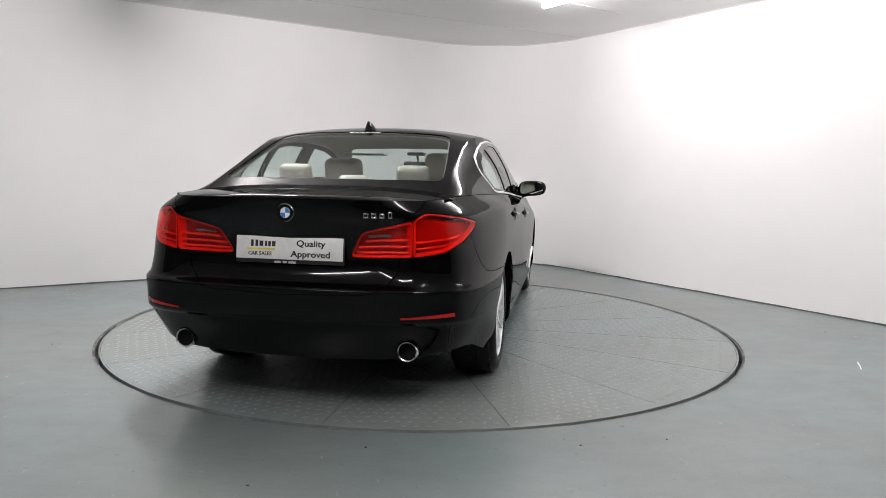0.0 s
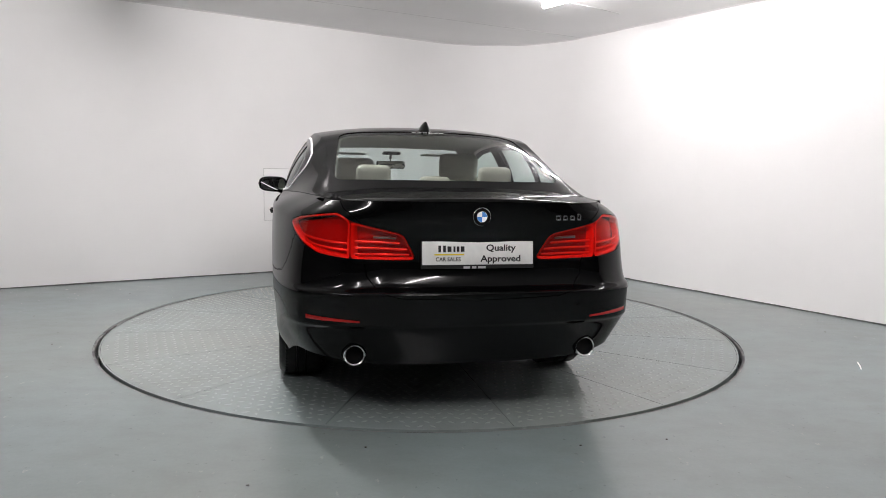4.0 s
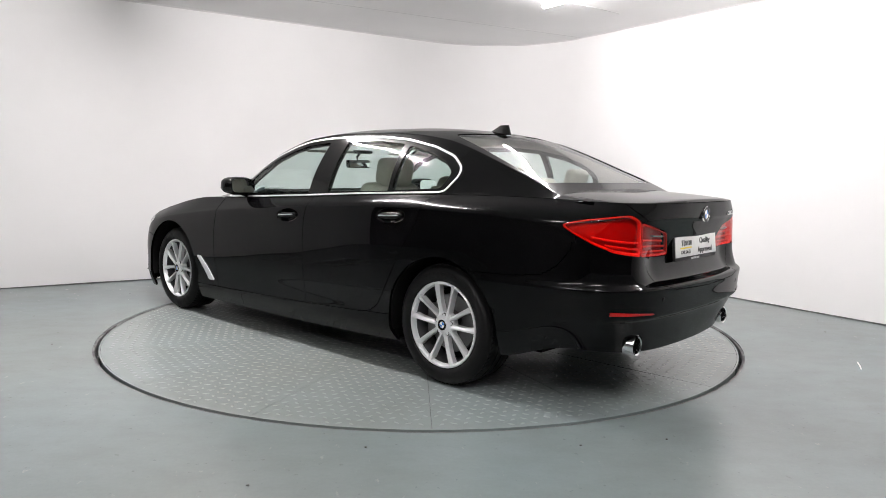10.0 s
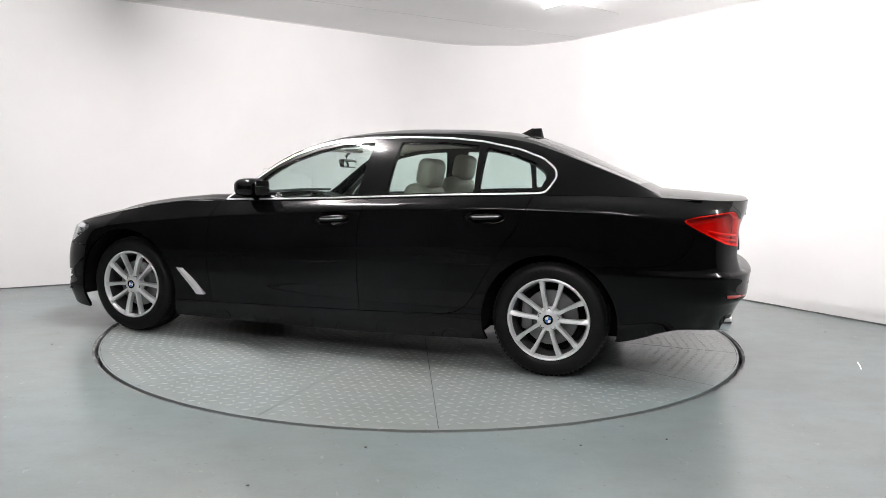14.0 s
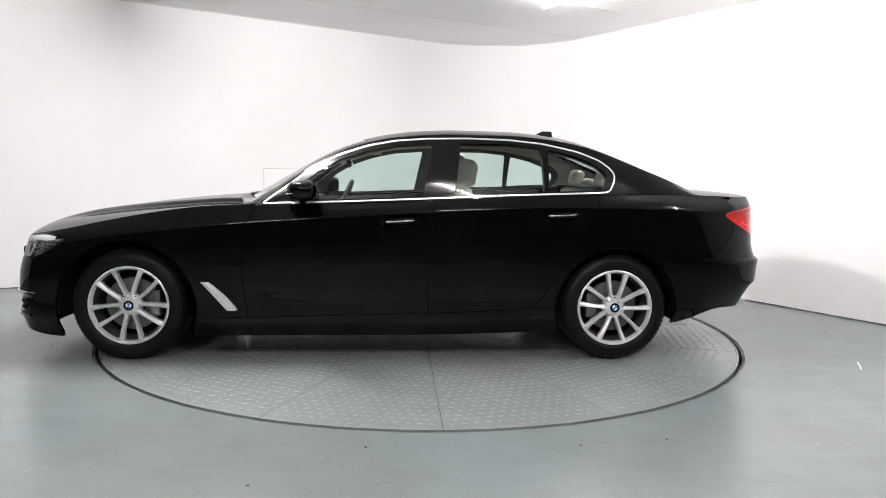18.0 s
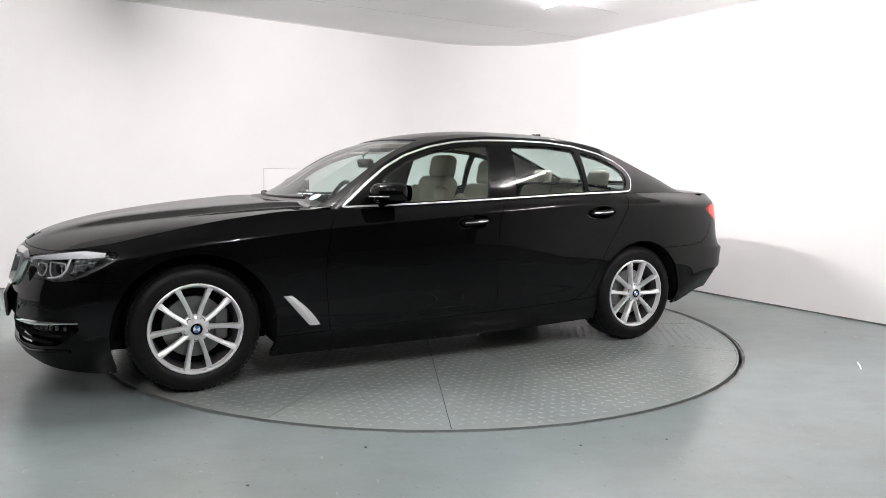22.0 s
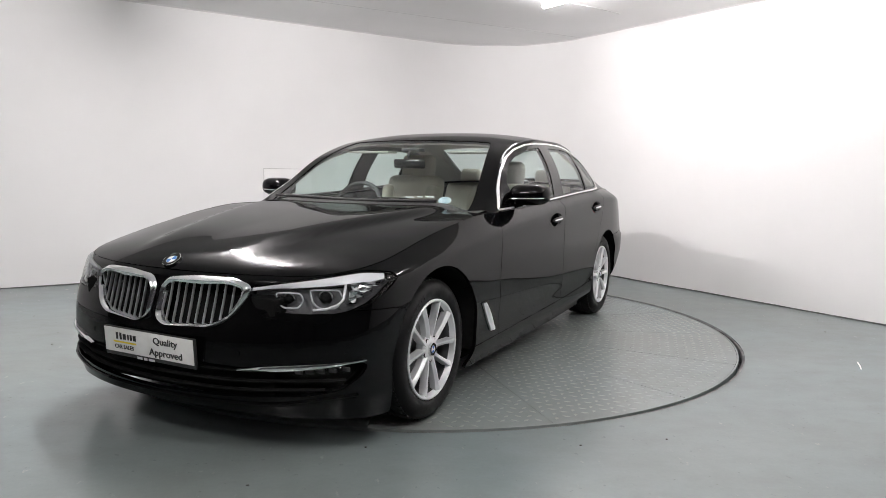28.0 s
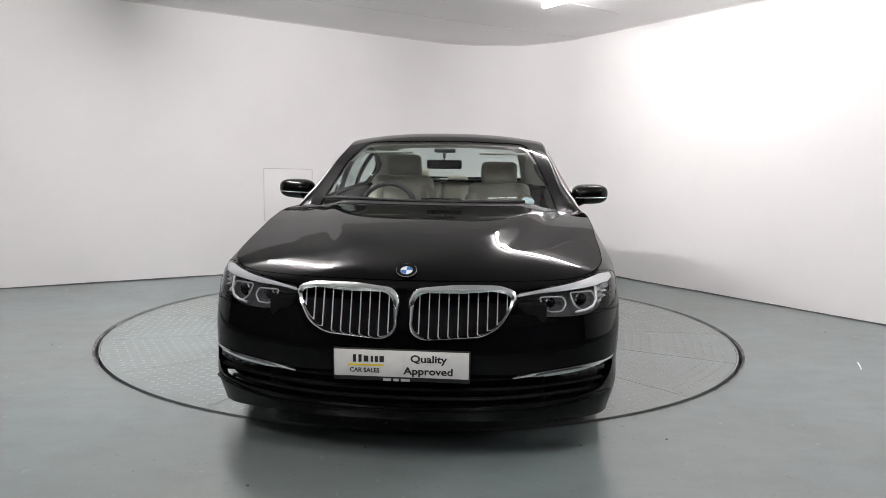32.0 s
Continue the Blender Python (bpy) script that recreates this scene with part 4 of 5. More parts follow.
for piece in islands(DECK.faces(lambda c: not on_lid(c))):
    DECK.panel("rear_deck", piece, PAINT, CAR)


# ---- fittings on the shell ----
def front_hit(y, z, out=0.0):
    p, n, i, d = LOWER.tree.ray_cast(Vector((5, y, z)), Vector((-1, 0, 0)))
    return (p if p else Vector((2.3, y, z))) + Vector((out, 0, 0))


def rear_hit(y, z, out=0.0):
    p, n, i, d = LOWER.tree.ray_cast(Vector((-5, y, z)), Vector((1, 0, 0)))
    return (p if p else Vector((-2.5, y, z))) - Vector((out, 0, 0))


def side_hit(x, z, sg, out=0.0):
    p, n, i, d = LOWER.tree.ray_cast(Vector((x, 3 * sg, z)), Vector((0, -sg, 0)))
    return (p if p else Vector((x, 0.9 * sg, z))) + Vector((0, out * sg, 0))


def lamp_hit(a, b, sg, rear, out=0.0):
    """A point of a lamp's face in its own level view; out: metres off the shell along that view."""
    d = Vector((-1 if rear else 1, sg, 0)).normalized()
    side = Vector((-d.y, d.x, 0))
    a = -a * sg if rear else a * sg
    p, n, i, k = LOWER.tree.ray_cast(side * a + Vector((0, 0, b)) + d * 6, -d)
    return (p if p else side * a + Vector((0, 0, b)) + d * 1.9) + d * out


def loop_strip(bm, loops, closed=True):
    """Faces between loops of equally many points."""
    vs = [[bm.verts.new(p) for p in lp] for lp in loops]
    for a, b in zip(vs, vs[1:]):
        n = len(a)
        for k in range(n if closed else n - 1):
            j = (k + 1) % n
            bm.faces.new((a[k], a[j], b[j], b[k]))
    return vs


def roundel(parent, m, r, name="badge"):
    """A round enamel badge: chrome edge, black ring, four quarters."""
    bm = bmesh.new()
    lathe(bm, [(r * 0.93, 0.0), (r * 0.97, 0.005), (r, 0.004), (r, -0.004)], "z", 36)
    bm.transform(m)
    ring = part(name, bm, CHROME, parent, "round badge with a chrome edge")
    bm = bmesh.new()
    lathe(bm, [(r * 0.58, 0.0036), (r * 0.75, 0.0042), (r * 0.94, 0.0034)], "z", 36)
    bm.transform(m)
    part("badge_ring", bm, GLOSS_BLACK, ring)
    bm = bmesh.new()
    lathe(bm, [(r * 0.55, 0.0038), (r * 0.57, 0.0046), (r * 0.60, 0.0038)], "z", 36)
    bm.transform(m)
    part("badge_inner_edge", bm, CHROME, ring)
    for q in range(4):
        bm = bmesh.new()
        c = bm.verts.new((0, 0, 0.0046))
        arc = [bm.verts.new((r * 0.56 * math.cos(math.pi / 2 * (q + k / 8)), r * 0.56 * math.sin(math.pi / 2 * (q + k / 8)), 0.0040)) for k in range(9)]
        for k in range(8):
            bm.faces.new((c, arc[k], arc[k + 1]))
        bm.transform(m)
        part("badge_quarter", bm, BLUE if q % 2 == 0 else BADGE_WHITE, ring)
    return ring


def build_grilles():
    kid = corner_cut(KIDNEY, 0.03)
    cx, cz = 0.225, 0.625
    for sg in (1, -1):
        LOWER.panel("grille_backing", LOWER_SETS[("kidney", sg)], UNDER, CAR, "black backing behind the grille", gap=0.0, depth=0.0, push=0.075)
        loops = [[], [], [], [], []]
        for a, b in kid:
            w = 0.015 + 0.015 * smooth(0.58, 0.715, b)
            d = Vector((cx - a, (cz - b) * 1.3))
            d = d.normalized()
            for k, (share, out) in enumerate(((-0.15, -0.02), (-0.05, 0.010), (0.45, 0.020), (0.95, 0.012), (1.0, -0.045))):
                ya, zb = a + d.x * w * share, b + d.y * w * share
                h = front_hit(sg * ya, zb)
                loops[k].append(Vector((h.x + out, sg * ya, zb)))
        bm = bmesh.new()
        loop_strip(bm, loops)
        frame_ob = part("grille_surround", bm, CHROME, CAR, "chrome kidney-shaped grille surround", 50)
        inner = [(cx + (a - cx) * 0.94, cz + (b - cz) * 0.90) for a, b in kid]
        for k in range(10):
            y = 0.045 + 0.372 * (k + 0.4) / 9.8
            zs = []
            for i in range(len(inner)):
                (a0, b0), (a1, b1) = inner[i], inner[(i + 1) % len(inner)]
                if (a0 - y) * (a1 - y) < 0:
                    zs.append(b0 + (b1 - b0) * (y - a0) / (a1 - a0))
            if len(zs) < 2:
                continue
            z0, z1 = min(zs), max(zs)
            bm = bmesh.new()
            prof = [(-0.0010, -0.012), (-0.0024, -0.003), (-0.0016, 0.0), (0.0016, 0.0), (0.0024, -0.003), (0.0010, -0.012)]
            rows = []
            for q in range(9):
                z = z0 + (z1 - z0) * q / 8
                x = lerp_keys([(z0, front_hit(sg * y, z0).x), ((z0 + z1) / 2, front_hit(sg * y, (z0 + z1) / 2).x), (z1, front_hit(sg * y, z1).x)], z) - 0.008
                rows.append([Vector((x + px, sg * y + py, z)) for py, px in prof])
            loop_strip(bm, rows, closed=False)
            part("grille_slat", bm, SLAT, frame_ob, smooth_angle=20)
    # wide lower intake: dark mouth, cross bars, and the fog lamps with their bright brows
    LOWER.panel("intake_backing", LOWER_SETS[("intake", 1)], UNDER, CAR, "black intake mouth", gap=0.0, depth=0.0, push=0.05)
    for k, (z, r) in enumerate(((0.365, 0.010), (0.322, 0.012), (0.285, 0.012))):
        bm = bmesh.new()
        wide = (0.59, 0.80, 0.74)[k]
        pts = []
        for q in range(41):
            y = -wide + 2 * wide * q / 40
            zz = z + 0.014 * smooth(0.35, 0.78, abs(y))
            h = front_hit(y, zz)
            pts.append((h.x - 0.022, y, zz))
        tube(bm, pts, r, 8, flat=0.6)
        part("intake_bar", bm, UNDER, CAR)
    for sg in (1, -1):
        bm = bmesh.new()
        n = 22
        loops = []
        for q in range(n + 1):
            t = q / n
            y = 0.43 + 0.428 * t
            z = 0.374 + 0.036 * t
            w = 0.004 + 0.007 * math.sin(math.pi * min(t * 1.1, 1.0)) ** 0.7
            h = front_hit(sg * y, z).x
            loops.append([Vector((h + o, sg * y, z + dz)) for o, dz in ((-0.02, w), (0.010 * (1 - 0.7 * t ** 3), w), (0.016 * (1 - 0.7 * t ** 3), 0), (0.010 * (1 - 0.7 * t ** 3), -w), (-0.02, -w))])
        loop_strip(bm, loops, closed=False)
        part("fog_lamp_brow", bm, CHROME, CAR, "slim chrome strip over the fog lamp", 60)
        bm = bmesh.new()
        rows = []
        for q in range(13):
            t = q / 12
            y = 0.615 + 0.205 * t
            zc = 0.365 + 0.012 * t
            h = front_hit(sg * y, zc).x - 0.02
            rr = 0.020 * math.sin(math.pi * (0.12 + 0.76 * t)) ** 0.5
            rows.append([Vector((h + 0.012 * math.cos(a), sg * y, zc + rr * math.sin(a))) for a in [math.pi * (k / 8 - 0.5) for k in range(9)]])
        loop_strip(bm, rows, closed=False)
        fog = part("fog_lamp", bm, LENS, CAR, "clear fog lamp")
        for k in range(5):
            bm = bmesh.new()
            y = 0.640 + 0.155 * k / 4
            zc = 0.366 + 0.010 * k / 4
            h = front_hit(sg * y, zc).x - 0.034
            box(bm, h - 0.01, h + 0.004, sg * y - 0.018, sg * y + 0.018, zc - 0.009, zc + 0.009, 0.004)
            part("fog_reflector", bm, BARREL, fog)
    # body-coloured lip under the mouth
    bm = bmesh.new()
    pts = []
    for q in range(61):
        y = -0.835 + 1.67 * q / 60
        z = 0.232 + 0.040 * smooth(0.5, 0.84, abs(y))
        pts.append(front_hit(y, z, -0.004))
    tube(bm, pts, 0.013, 10, flat=0.8)
    part("bumper_lip", bm, PAINT, CAR)


def build_headlamps():
    top = [(-1.264, 0.694), (-1.18, 0.709), (-1.10, 0.721), (-0.95, 0.741), (-0.84, 0.752), (-0.74, 0.746)]
    for sg in (1, -1):
        fs = LOWER_SETS[("headlamp", sg)]
        lens = LOWER.panel("headlamp", fs, LENS, CAR, "clear headlamp with two bright ringed projectors", gap=0.001, depth=0.0, push=0.001)
        LOWER.panel("headlamp_housing", fs, LAMP_GREY, lens, "dark headlamp housing", gap=0.0, depth=0.0, push=0.055)
        bm = bmesh.new()
        rows = []
        n = 30
        for q in range(n + 1):
            t = q / n
            p = catmull([(a, b, 0) for a, b in top], t)
            w = 0.013 + 0.020 * smooth(0.05, 0.75, t) - 0.012 * smooth(0.85, 1.0, t)
            rows.append([lamp_hit(p.x, p.y, sg, False, -0.006), lamp_hit(p.x, p.y - w * 0.5, sg, False, -0.007), lamp_hit(p.x, p.y - w, sg, False, -0.012), lamp_hit(p.x, p.y - w - 0.004, sg, False, -0.05)])
        loop_strip(bm, rows, closed=False)
        part("light_brow", bm, LAMP_WHITE, lens, "bright white brow of the headlamp", 50)
        for a, b, w, h in ((-1.125, 0.652, 0.052, 0.033), (-0.985, 0.660, 0.064, 0.040)):
            shape = corner_cut([(a - w, b + h * 0.75), (a - w * 0.85, b - h * 0.45), (a - w * 0.45, b - h), (a + w * 0.55, b - h), (a + w, b - h * 0.1), (a + w * 0.8, b + h * 0.75)], 0.012, 3)
            bm = bmesh.new()
            tube(bm, [lamp_hit(u, v, sg, False, -0.022) for u, v in shape], 0.0036, 8, closed=True)
            part("light_ring", bm, LAMP_RING, lens)
            bm = bmesh.new()
            c = lamp_hit(a, b, sg, False, -0.045)
            d = Vector((1, sg * 0.55, 0)).normalized()
            m = look(c, c - d)
            r = h * 0.72
            lathe(bm, [(r, -0.012), (r, 0.006), (r * 0.85, 0.010), (r * 0.8, 0.004)], "z", 24)
            bm.transform(m)
            pr = part("projector", bm, CHROME, lens)
            bm = bmesh.new()
            lathe(bm, [(r * 0.8, 0.002), (r * 0.55, 0.012), (r * 0.25, 0.016), (0.0005, 0.017)], "z", 24)
            bm.transform(m)
            part("projector_lens", bm, GLOSS_BLACK, lens)
        # outer corner: faceted clear turn lamp
        for k in range(5):
            for q in range(4):
                a = -0.885 + 0.036 * k + 0.006 * q
                z0 = 0.632 + 0.021 * k
                z1 = 0.728 + 0.002 * k
                if k == 4 and q > 2:
                    continue
                b = z0 + (z1 - z0) * (q + 0.5) / 4
                h = (z1 - z0) / 8 - 0.001
                bm = bmesh.new()
                ring = [bm.verts.new(lamp_hit(a + da, b + db, sg, False, -0.034)) for da, db in ((-0.017, -h), (0.017, -h), (0.020, h), (-0.014, h))]
                tip = bm.verts.new(lamp_hit(a + 0.008 * (1 if (k + q) % 2 else -1), b, sg, False, -0.018))
                for e in range(4):
                    bm.faces.new((ring[e], ring[(e + 1) % 4], tip))
                part("turn_lamp_facet", bm, CHROME, lens, smooth_angle=5)
        bm = bmesh.new()
        tube(bm, [lamp_hit(a, b, sg, False, -0.020) for a, b in ((-0.905, 0.722), (-0.912, 0.690), (-0.92, 0.655), (-0.945, 0.632), (-0.99, 0.618), (-1.04, 0.614))], 0.0055, 8)
        part("light_line", bm, LAMP_WHITE, lens)


def build_taillamps():
    for sg in (1, -1):
        for kind, rim, bars in (
                ("taillamp_outer", inset(TAIL_OUTER, 0.007), [[(-1.333, 0.846), (-1.20, 0.858), (-1.10, 0.874)], [(-1.333, 0.816), (-1.22, 0.828), (-1.16, 0.838)]]),
                ("taillamp_inner", inset(TAIL_INNER, 0.007), [[(-1.357, 0.858), (-1.44, 0.852), (-1.50, 0.846)], [(-1.357, 0.828), (-1.44, 0.823), (-1.52, 0.817)], [(-1.357, 0.800), (-1.44, 0.796), (-1.525, 0.793)]])):
            fs = LOWER_SETS[(kind, sg)]
            lens = LOWER.panel("tail_lamp", fs, RED_LENS, CAR, "glossy red tail lamp", gap=0.001, depth=0.0, push=0.0)
            LOWER.panel("tail_lamp_housing", fs, SMOKE, lens, "dark red lamp housing", gap=0.0, depth=0.0, push=0.040)
            bm = bmesh.new()
            outer = [Vector((a, b, 0)) for a, b in rim]
            c = sum(outer, Vector()) / len(outer)
            loops = []
            for share, out in ((1.05, -0.004), (1.0, -0.003), (0.955, -0.010), (0.95, -0.038)):
                loops.append([lamp_hit(c.x + (p.x - c.x) * (1 - (1 - share) * 0.75), c.y + (p.y - c.y) * (1 - (1 - share) * 1.6), sg, True, out) for p in [Vector((*q, 0)) for q in corner_cut([(v.x, v.y) for v in outer], 0.015, 3)]])
            loop_strip(bm, loops)
            part("light_guide", bm, RED_BAR, lens, "bright red light guide round the lamp", 60)
            for line in bars:
                bm = bmesh.new()
                tube(bm, [lamp_hit(a, b, sg, True, -0.018) for a, b in rounded(line, 4, closed=False)], 0.006, 8)
                part("light_bar", bm, RED_BAR, lens)
        bm = bmesh.new()
        tube(bm, [lamp_hit(a, b, sg, True, -0.012) for a, b in ((-1.42, 0.876), (-1.46, 0.874), (-1.495, 0.870))], 0.010, 8, flat=0.6)
        part("reversing_lamp", bm, LAMP_GREY, CAR, "small grey reversing lamp")
        # reflector low in the bumper, and the tail pipe
        bm = bmesh.new()
        rows = []
        for q in range(17):
            t = q / 16
            y = 0.540 + 0.230 * t
            z = 0.508 + 0.013 * t
            w = 0.0045 + 0.0055 * t
            h = rear_hit(sg * y, z).x
            rows.append([Vector((h - o, sg * y, z + dz)) for o, dz in ((-0.008, w), (0.0035, w * 0.9), (0.005, 0), (0.0035, -w * 0.9), (-0.008, -w))])
        loop_strip(bm, rows, closed=False)
        part("bumper_reflector", bm, REFLECTOR, CAR, "slim red bumper reflector", 40)
        bm = bmesh.new()
        lathe(bm, [(0.037, 0.10), (0.041, 0.0), (0.046, -0.004), (0.050, 0.004), (0.050, 0.14)], "x", 32)
        bm.transform(Matrix.Translation((-2.474, sg * 0.556, 0.342)))
        pipe = part("tail_pipe", bm, CHROME, CAR, "round chrome tail pipe")
        bm = bmesh.new()
        bmesh.ops.create_circle(bm, cap_ends=True, segments=28, radius=0.041)
        bm.transform(Matrix.Translation((-2.43, sg * 0.556, 0.342)) @ pose(0, 0, 0, 0, 90, 0))
        part("pipe_inside", bm, UNDER, pipe)


def number_plate(m, parent):
    """A dealer's show plate: white, with its words, in a black holder."""
    holder = bmesh.new()
    box(holder, -0.265, 0.265, -0.071, 0.056, -0.012, 0.003, 0.004)
    holder.transform(m)
    ho = part("plate_holder", holder, PLASTIC, parent, "black plate holder with grey lettering bars")
    bm = bmesh.new()
    box(bm, -0.26, 0.26, -0.0525, 0.0525, 0.002, 0.007, 0.0015)
    bm.transform(m)
    part("number_plate", bm, PLATE_WHITE, ho, "white dealer plate with black words")
    up = m @ pose(0, 0, 0.0075)
    # a brand's mark as plain shapes
    for x, w in ((-0.181, 0.012), (-0.159, 0.012), (-0.136, 0.018), (-0.113, 0.009), (-0.096, 0.012), (-0.075, 0.017)):
        bm = bmesh.new()
        box(bm, x - w / 2, x + w / 2, 0.006 if w != 0.012 or x > -0.1 else 0.004, 0.034 if w == 0.012 and x < -0.1 else 0.030, -0.0003, 0.0008)
        bm.transform(up)
        part("mark_bar", bm, INK, ho)
    bm = bmesh.new()
    box(bm, -0.205, -0.068, -0.010, -0.003, -0.0003, 0.0008)
    bm.transform(up)
    part("yellow_bar", bm, YELLOW, ho)
    words("words", "CAR SALES", 0.0245, INK, ho, up @ pose(-0.142, -0.0285, 0.0002), 0.98)
    words("words", "Quality", 0.040, INK, ho, up @ pose(0.105, 0.022, 0.0002), 1.18)
    words("words", "Approved", 0.040, INK, ho, up @ pose(0.105, -0.027, 0.0002), 1.18)
    for x, w in ((-0.035, 0.030), (0.0, 0.020), (0.036, 0.035)):
        bm = bmesh.new()
        box(bm, x - w / 2 - 0.02, x + w / 2 - 0.02, -0.070, -0.060, 0.0038, 0.0048)
        bm.transform(m)
        part("holder_bar", bm, GREY_INK, ho)


def build_plates_badges():
    number_plate(Matrix(((0, 0.07, 1, 2.369), (1, 0, 0, 0), (0, 1, -0.07, 0.433), (0, 0, 0, 1))), CAR)
    number_plate(Matrix(((0, 0.10, -1, -2.508), (-1, 0, 0, 0), (0, 1, 0.10, 0.805), (0, 0, 0, 1))), CAR)
    p, n, i, d = HOOD.tree.ray_cast(Vector((2.236, 0, 2)), Vector((0, 0, -1)))
    n = HOOD.normal(p)
    n = n if n.z > 0 else -n
    roundel(CAR, Matrix.Translation(p + n * 0.003) @ n.to_track_quat("Z", "Y").to_matrix().to_4x4(), 0.041)
    p = rear_hit(0.0, 0.972)
    roundel(CAR, Matrix.Translation(p + Vector((-0.004, 0, 0))) @ pose(0, 0, 0, 90, 0, -90), 0.041)
    for k, (w, h) in enumerate(((0.024, 0.022), (0.024, 0.022), (0.024, 0.022), (0.020, 0.030))):
        y = -0.372 - 0.036 * k
        z = 0.9665 + (h - 0.022) / 2
        p = rear_hit(y, z, 0.002)
        bm = bmesh.new()
        for y0, y1, z0, z1 in ((-w / 2, w / 2, h / 2 - 0.005, h / 2), (-w / 2, w / 2, -h / 2, -h / 2 + 0.005), (w / 2 - 0.006, w / 2, -h / 2, h / 2), (-w / 2, -w / 2 + 0.006, -h / 2, h / 2)):
            box(bm, p.x - 0.003, p.x + 0.004, y + y0, y + y1, z + z0, z + z1, 0.001)
        part("model_badge", bm, CHROME, CAR, "small chrome model badge")
    # parking sensors
    for y in (0.47, -0.47):
        for hit in ((rear_hit(y, 0.575, -0.001), 1), (front_hit(y * 0.9, 0.437, -0.001), -1)):
            bm = bmesh.new()
            lathe(bm, [(0.012, 0.004), (0.0115, -0.0015), (0.010, -0.001), (0.0095, -0.002), (0.0003, -0.0022)] if hit[1] > 0 else [(0.012, -0.004), (0.0115, 0.0015), (0.010, 0.001), (0.0095, 0.002), (0.0003, 0.0022)], "x", 20, hit[0])
            part("parking_sensor", bm, PAINT, CAR)


def build_side_fittings():
    for sg in (1, -1):
        for door, (hx, hz, tilt) in HANDLES.items():
            pan = PANELS[(door, sg)]
            fs = LOWER_SETS[(door + "_bowl", sg)]
            bowl = LOWER.panel("handle_bowl", fs, PAINT, pan, gap=0.0, depth=0.0)
            for v in bowl.data.vertices:
                c, s = math.cos(tilt), math.sin(tilt)
                dx, dz = v.co.x - hx, v.co.z - hz
                q = ((dx * c + dz * s) / 0.118) ** 2 + ((-dx * s + dz * c) / 0.042) ** 2
                v.co.y -= sg * 0.026 * max(0.0, 1 - q) ** 0.8
            bowl.data.normals_split_custom_set_from_vertices([(0, 0, 0)] * len(bowl.data.vertices))
            bm = bmesh.new()
            rows = []
            for k in range(17):
                t = k / 16 * 2 - 1
                x = hx - 0.004 + 0.100 * t
                h = side_hit(x, hz, sg).y * sg
                w = 0.0165 * (1 - abs(t) ** 4) ** 0.5 + 0.002
                lift = 0.010 * (1 - t * t) + 0.004
                z = hz + math.tan(tilt) * (x - hx)
                rows.append([Vector((x, sg * (h + lift + 0.010 * math.cos(a) - 0.004), z + w * math.sin(a))) for a in [2 * math.pi * q / 14 for q in range(14)]])
            loop_strip(bm, [[r[q] for q in range(14)] for r in rows])
            bm.faces.new([v for v in bm.verts][:14])
            bm.faces.new([v for v in bm.verts][-14:])
            hd = part("door_handle", bm, PAINT, pan, "black pull handle with a chrome strip")
            bm = bmesh.new()
            pts = [(hx - 0.004 + 0.078 * t, sg * (side_hit(hx + 0.09 * t, hz, sg).y * sg + 0.019 + 0.010 * (1 - t * t) - 0.004), hz + math.tan(tilt) * 0.078 * t + 0.002) for t in [k / 10 * 2 - 1 for k in range(11)]]
            tube(bm, pts, 0.0055, 8, flat=1.0)
            part("handle_strip", bm, CHROME, pan)
        # slanting vent behind the front wheel
        LOWER.panel("side_vent", LOWER_SETS[("vent", sg)], UNDER, CAR, "dark side vent", gap=0.0, depth=0.0, push=0.02)
        bm = bmesh.new()
        rows = []
        for k in range(15):
            t = k / 14
            a = Vector((1.050 + (0.900 - 1.050) * t, 0, 0.492 + (0.318 - 0.492) * t))
            w = 0.046 + 0.016 * math.sin(math.pi * t) + 0.014 * t
            ys = [side_hit(a.x - f * w, a.z, sg).y for f in (0, 0.5, 1)]
            rows.append([Vector((a.x, ys[0] - sg * 0.01, a.z)), Vector((a.x, ys[0] + sg * 0.009, a.z)), Vector((a.x - 0.45 * w, ys[1] + sg * 0.014, a.z)), Vector((a.x - w, ys[2] + sg * 0.007, a.z)), Vector((a.x - w, ys[2] - sg * 0.02, a.z))])
        loop_strip(bm, rows, closed=False)
        part("vent_blade", bm, ALLOY, CAR, "bright satin blade on the side vent", 25)
        # bright line along the foot of the windows is part of the trim; black mirror foot and housing
        bm = bmesh.new()
        rows = []
        nu, nv = 20, 24
        c = Vector((0.435, sg * 0.945, 1.040))
        for i in range(nu + 1):
            t = i / nu
            yy = (t - 0.5) * 0.235
            hgt = 0.066 * (1 - (abs(2 * t - 1)) ** 3.4) ** 0.42 * (1 - 0.10 * t)
            dep = 0.122 * (1 - (abs(2 * t - 1)) ** 3.0) ** 0.42 * (1 - 0.12 * t)
            row = []
            for k in range(nv):
                a = 2 * math.pi * k / nv
                ca, sa = math.cos(a), math.sin(a)
                e = 0.72
                dx = math.copysign(abs(ca) ** e, ca) * dep
                dx = dx if dx > 0 else dx * 0.55
                row.append(c + Vector((dx - 0.020 * t * 1.0, sg * yy, math.copysign(abs(sa) ** e, sa) * hgt + 0.008 * t)))
            rows.append(row)
        loop_strip(bm, rows)
        bmesh.ops.remove_doubles(bm, verts=bm.verts, dist=1e-4)
        mir = part("door_mirror", bm, PAINT, CAR, "glossy black door mirror", 60)
        bm = bmesh.new()
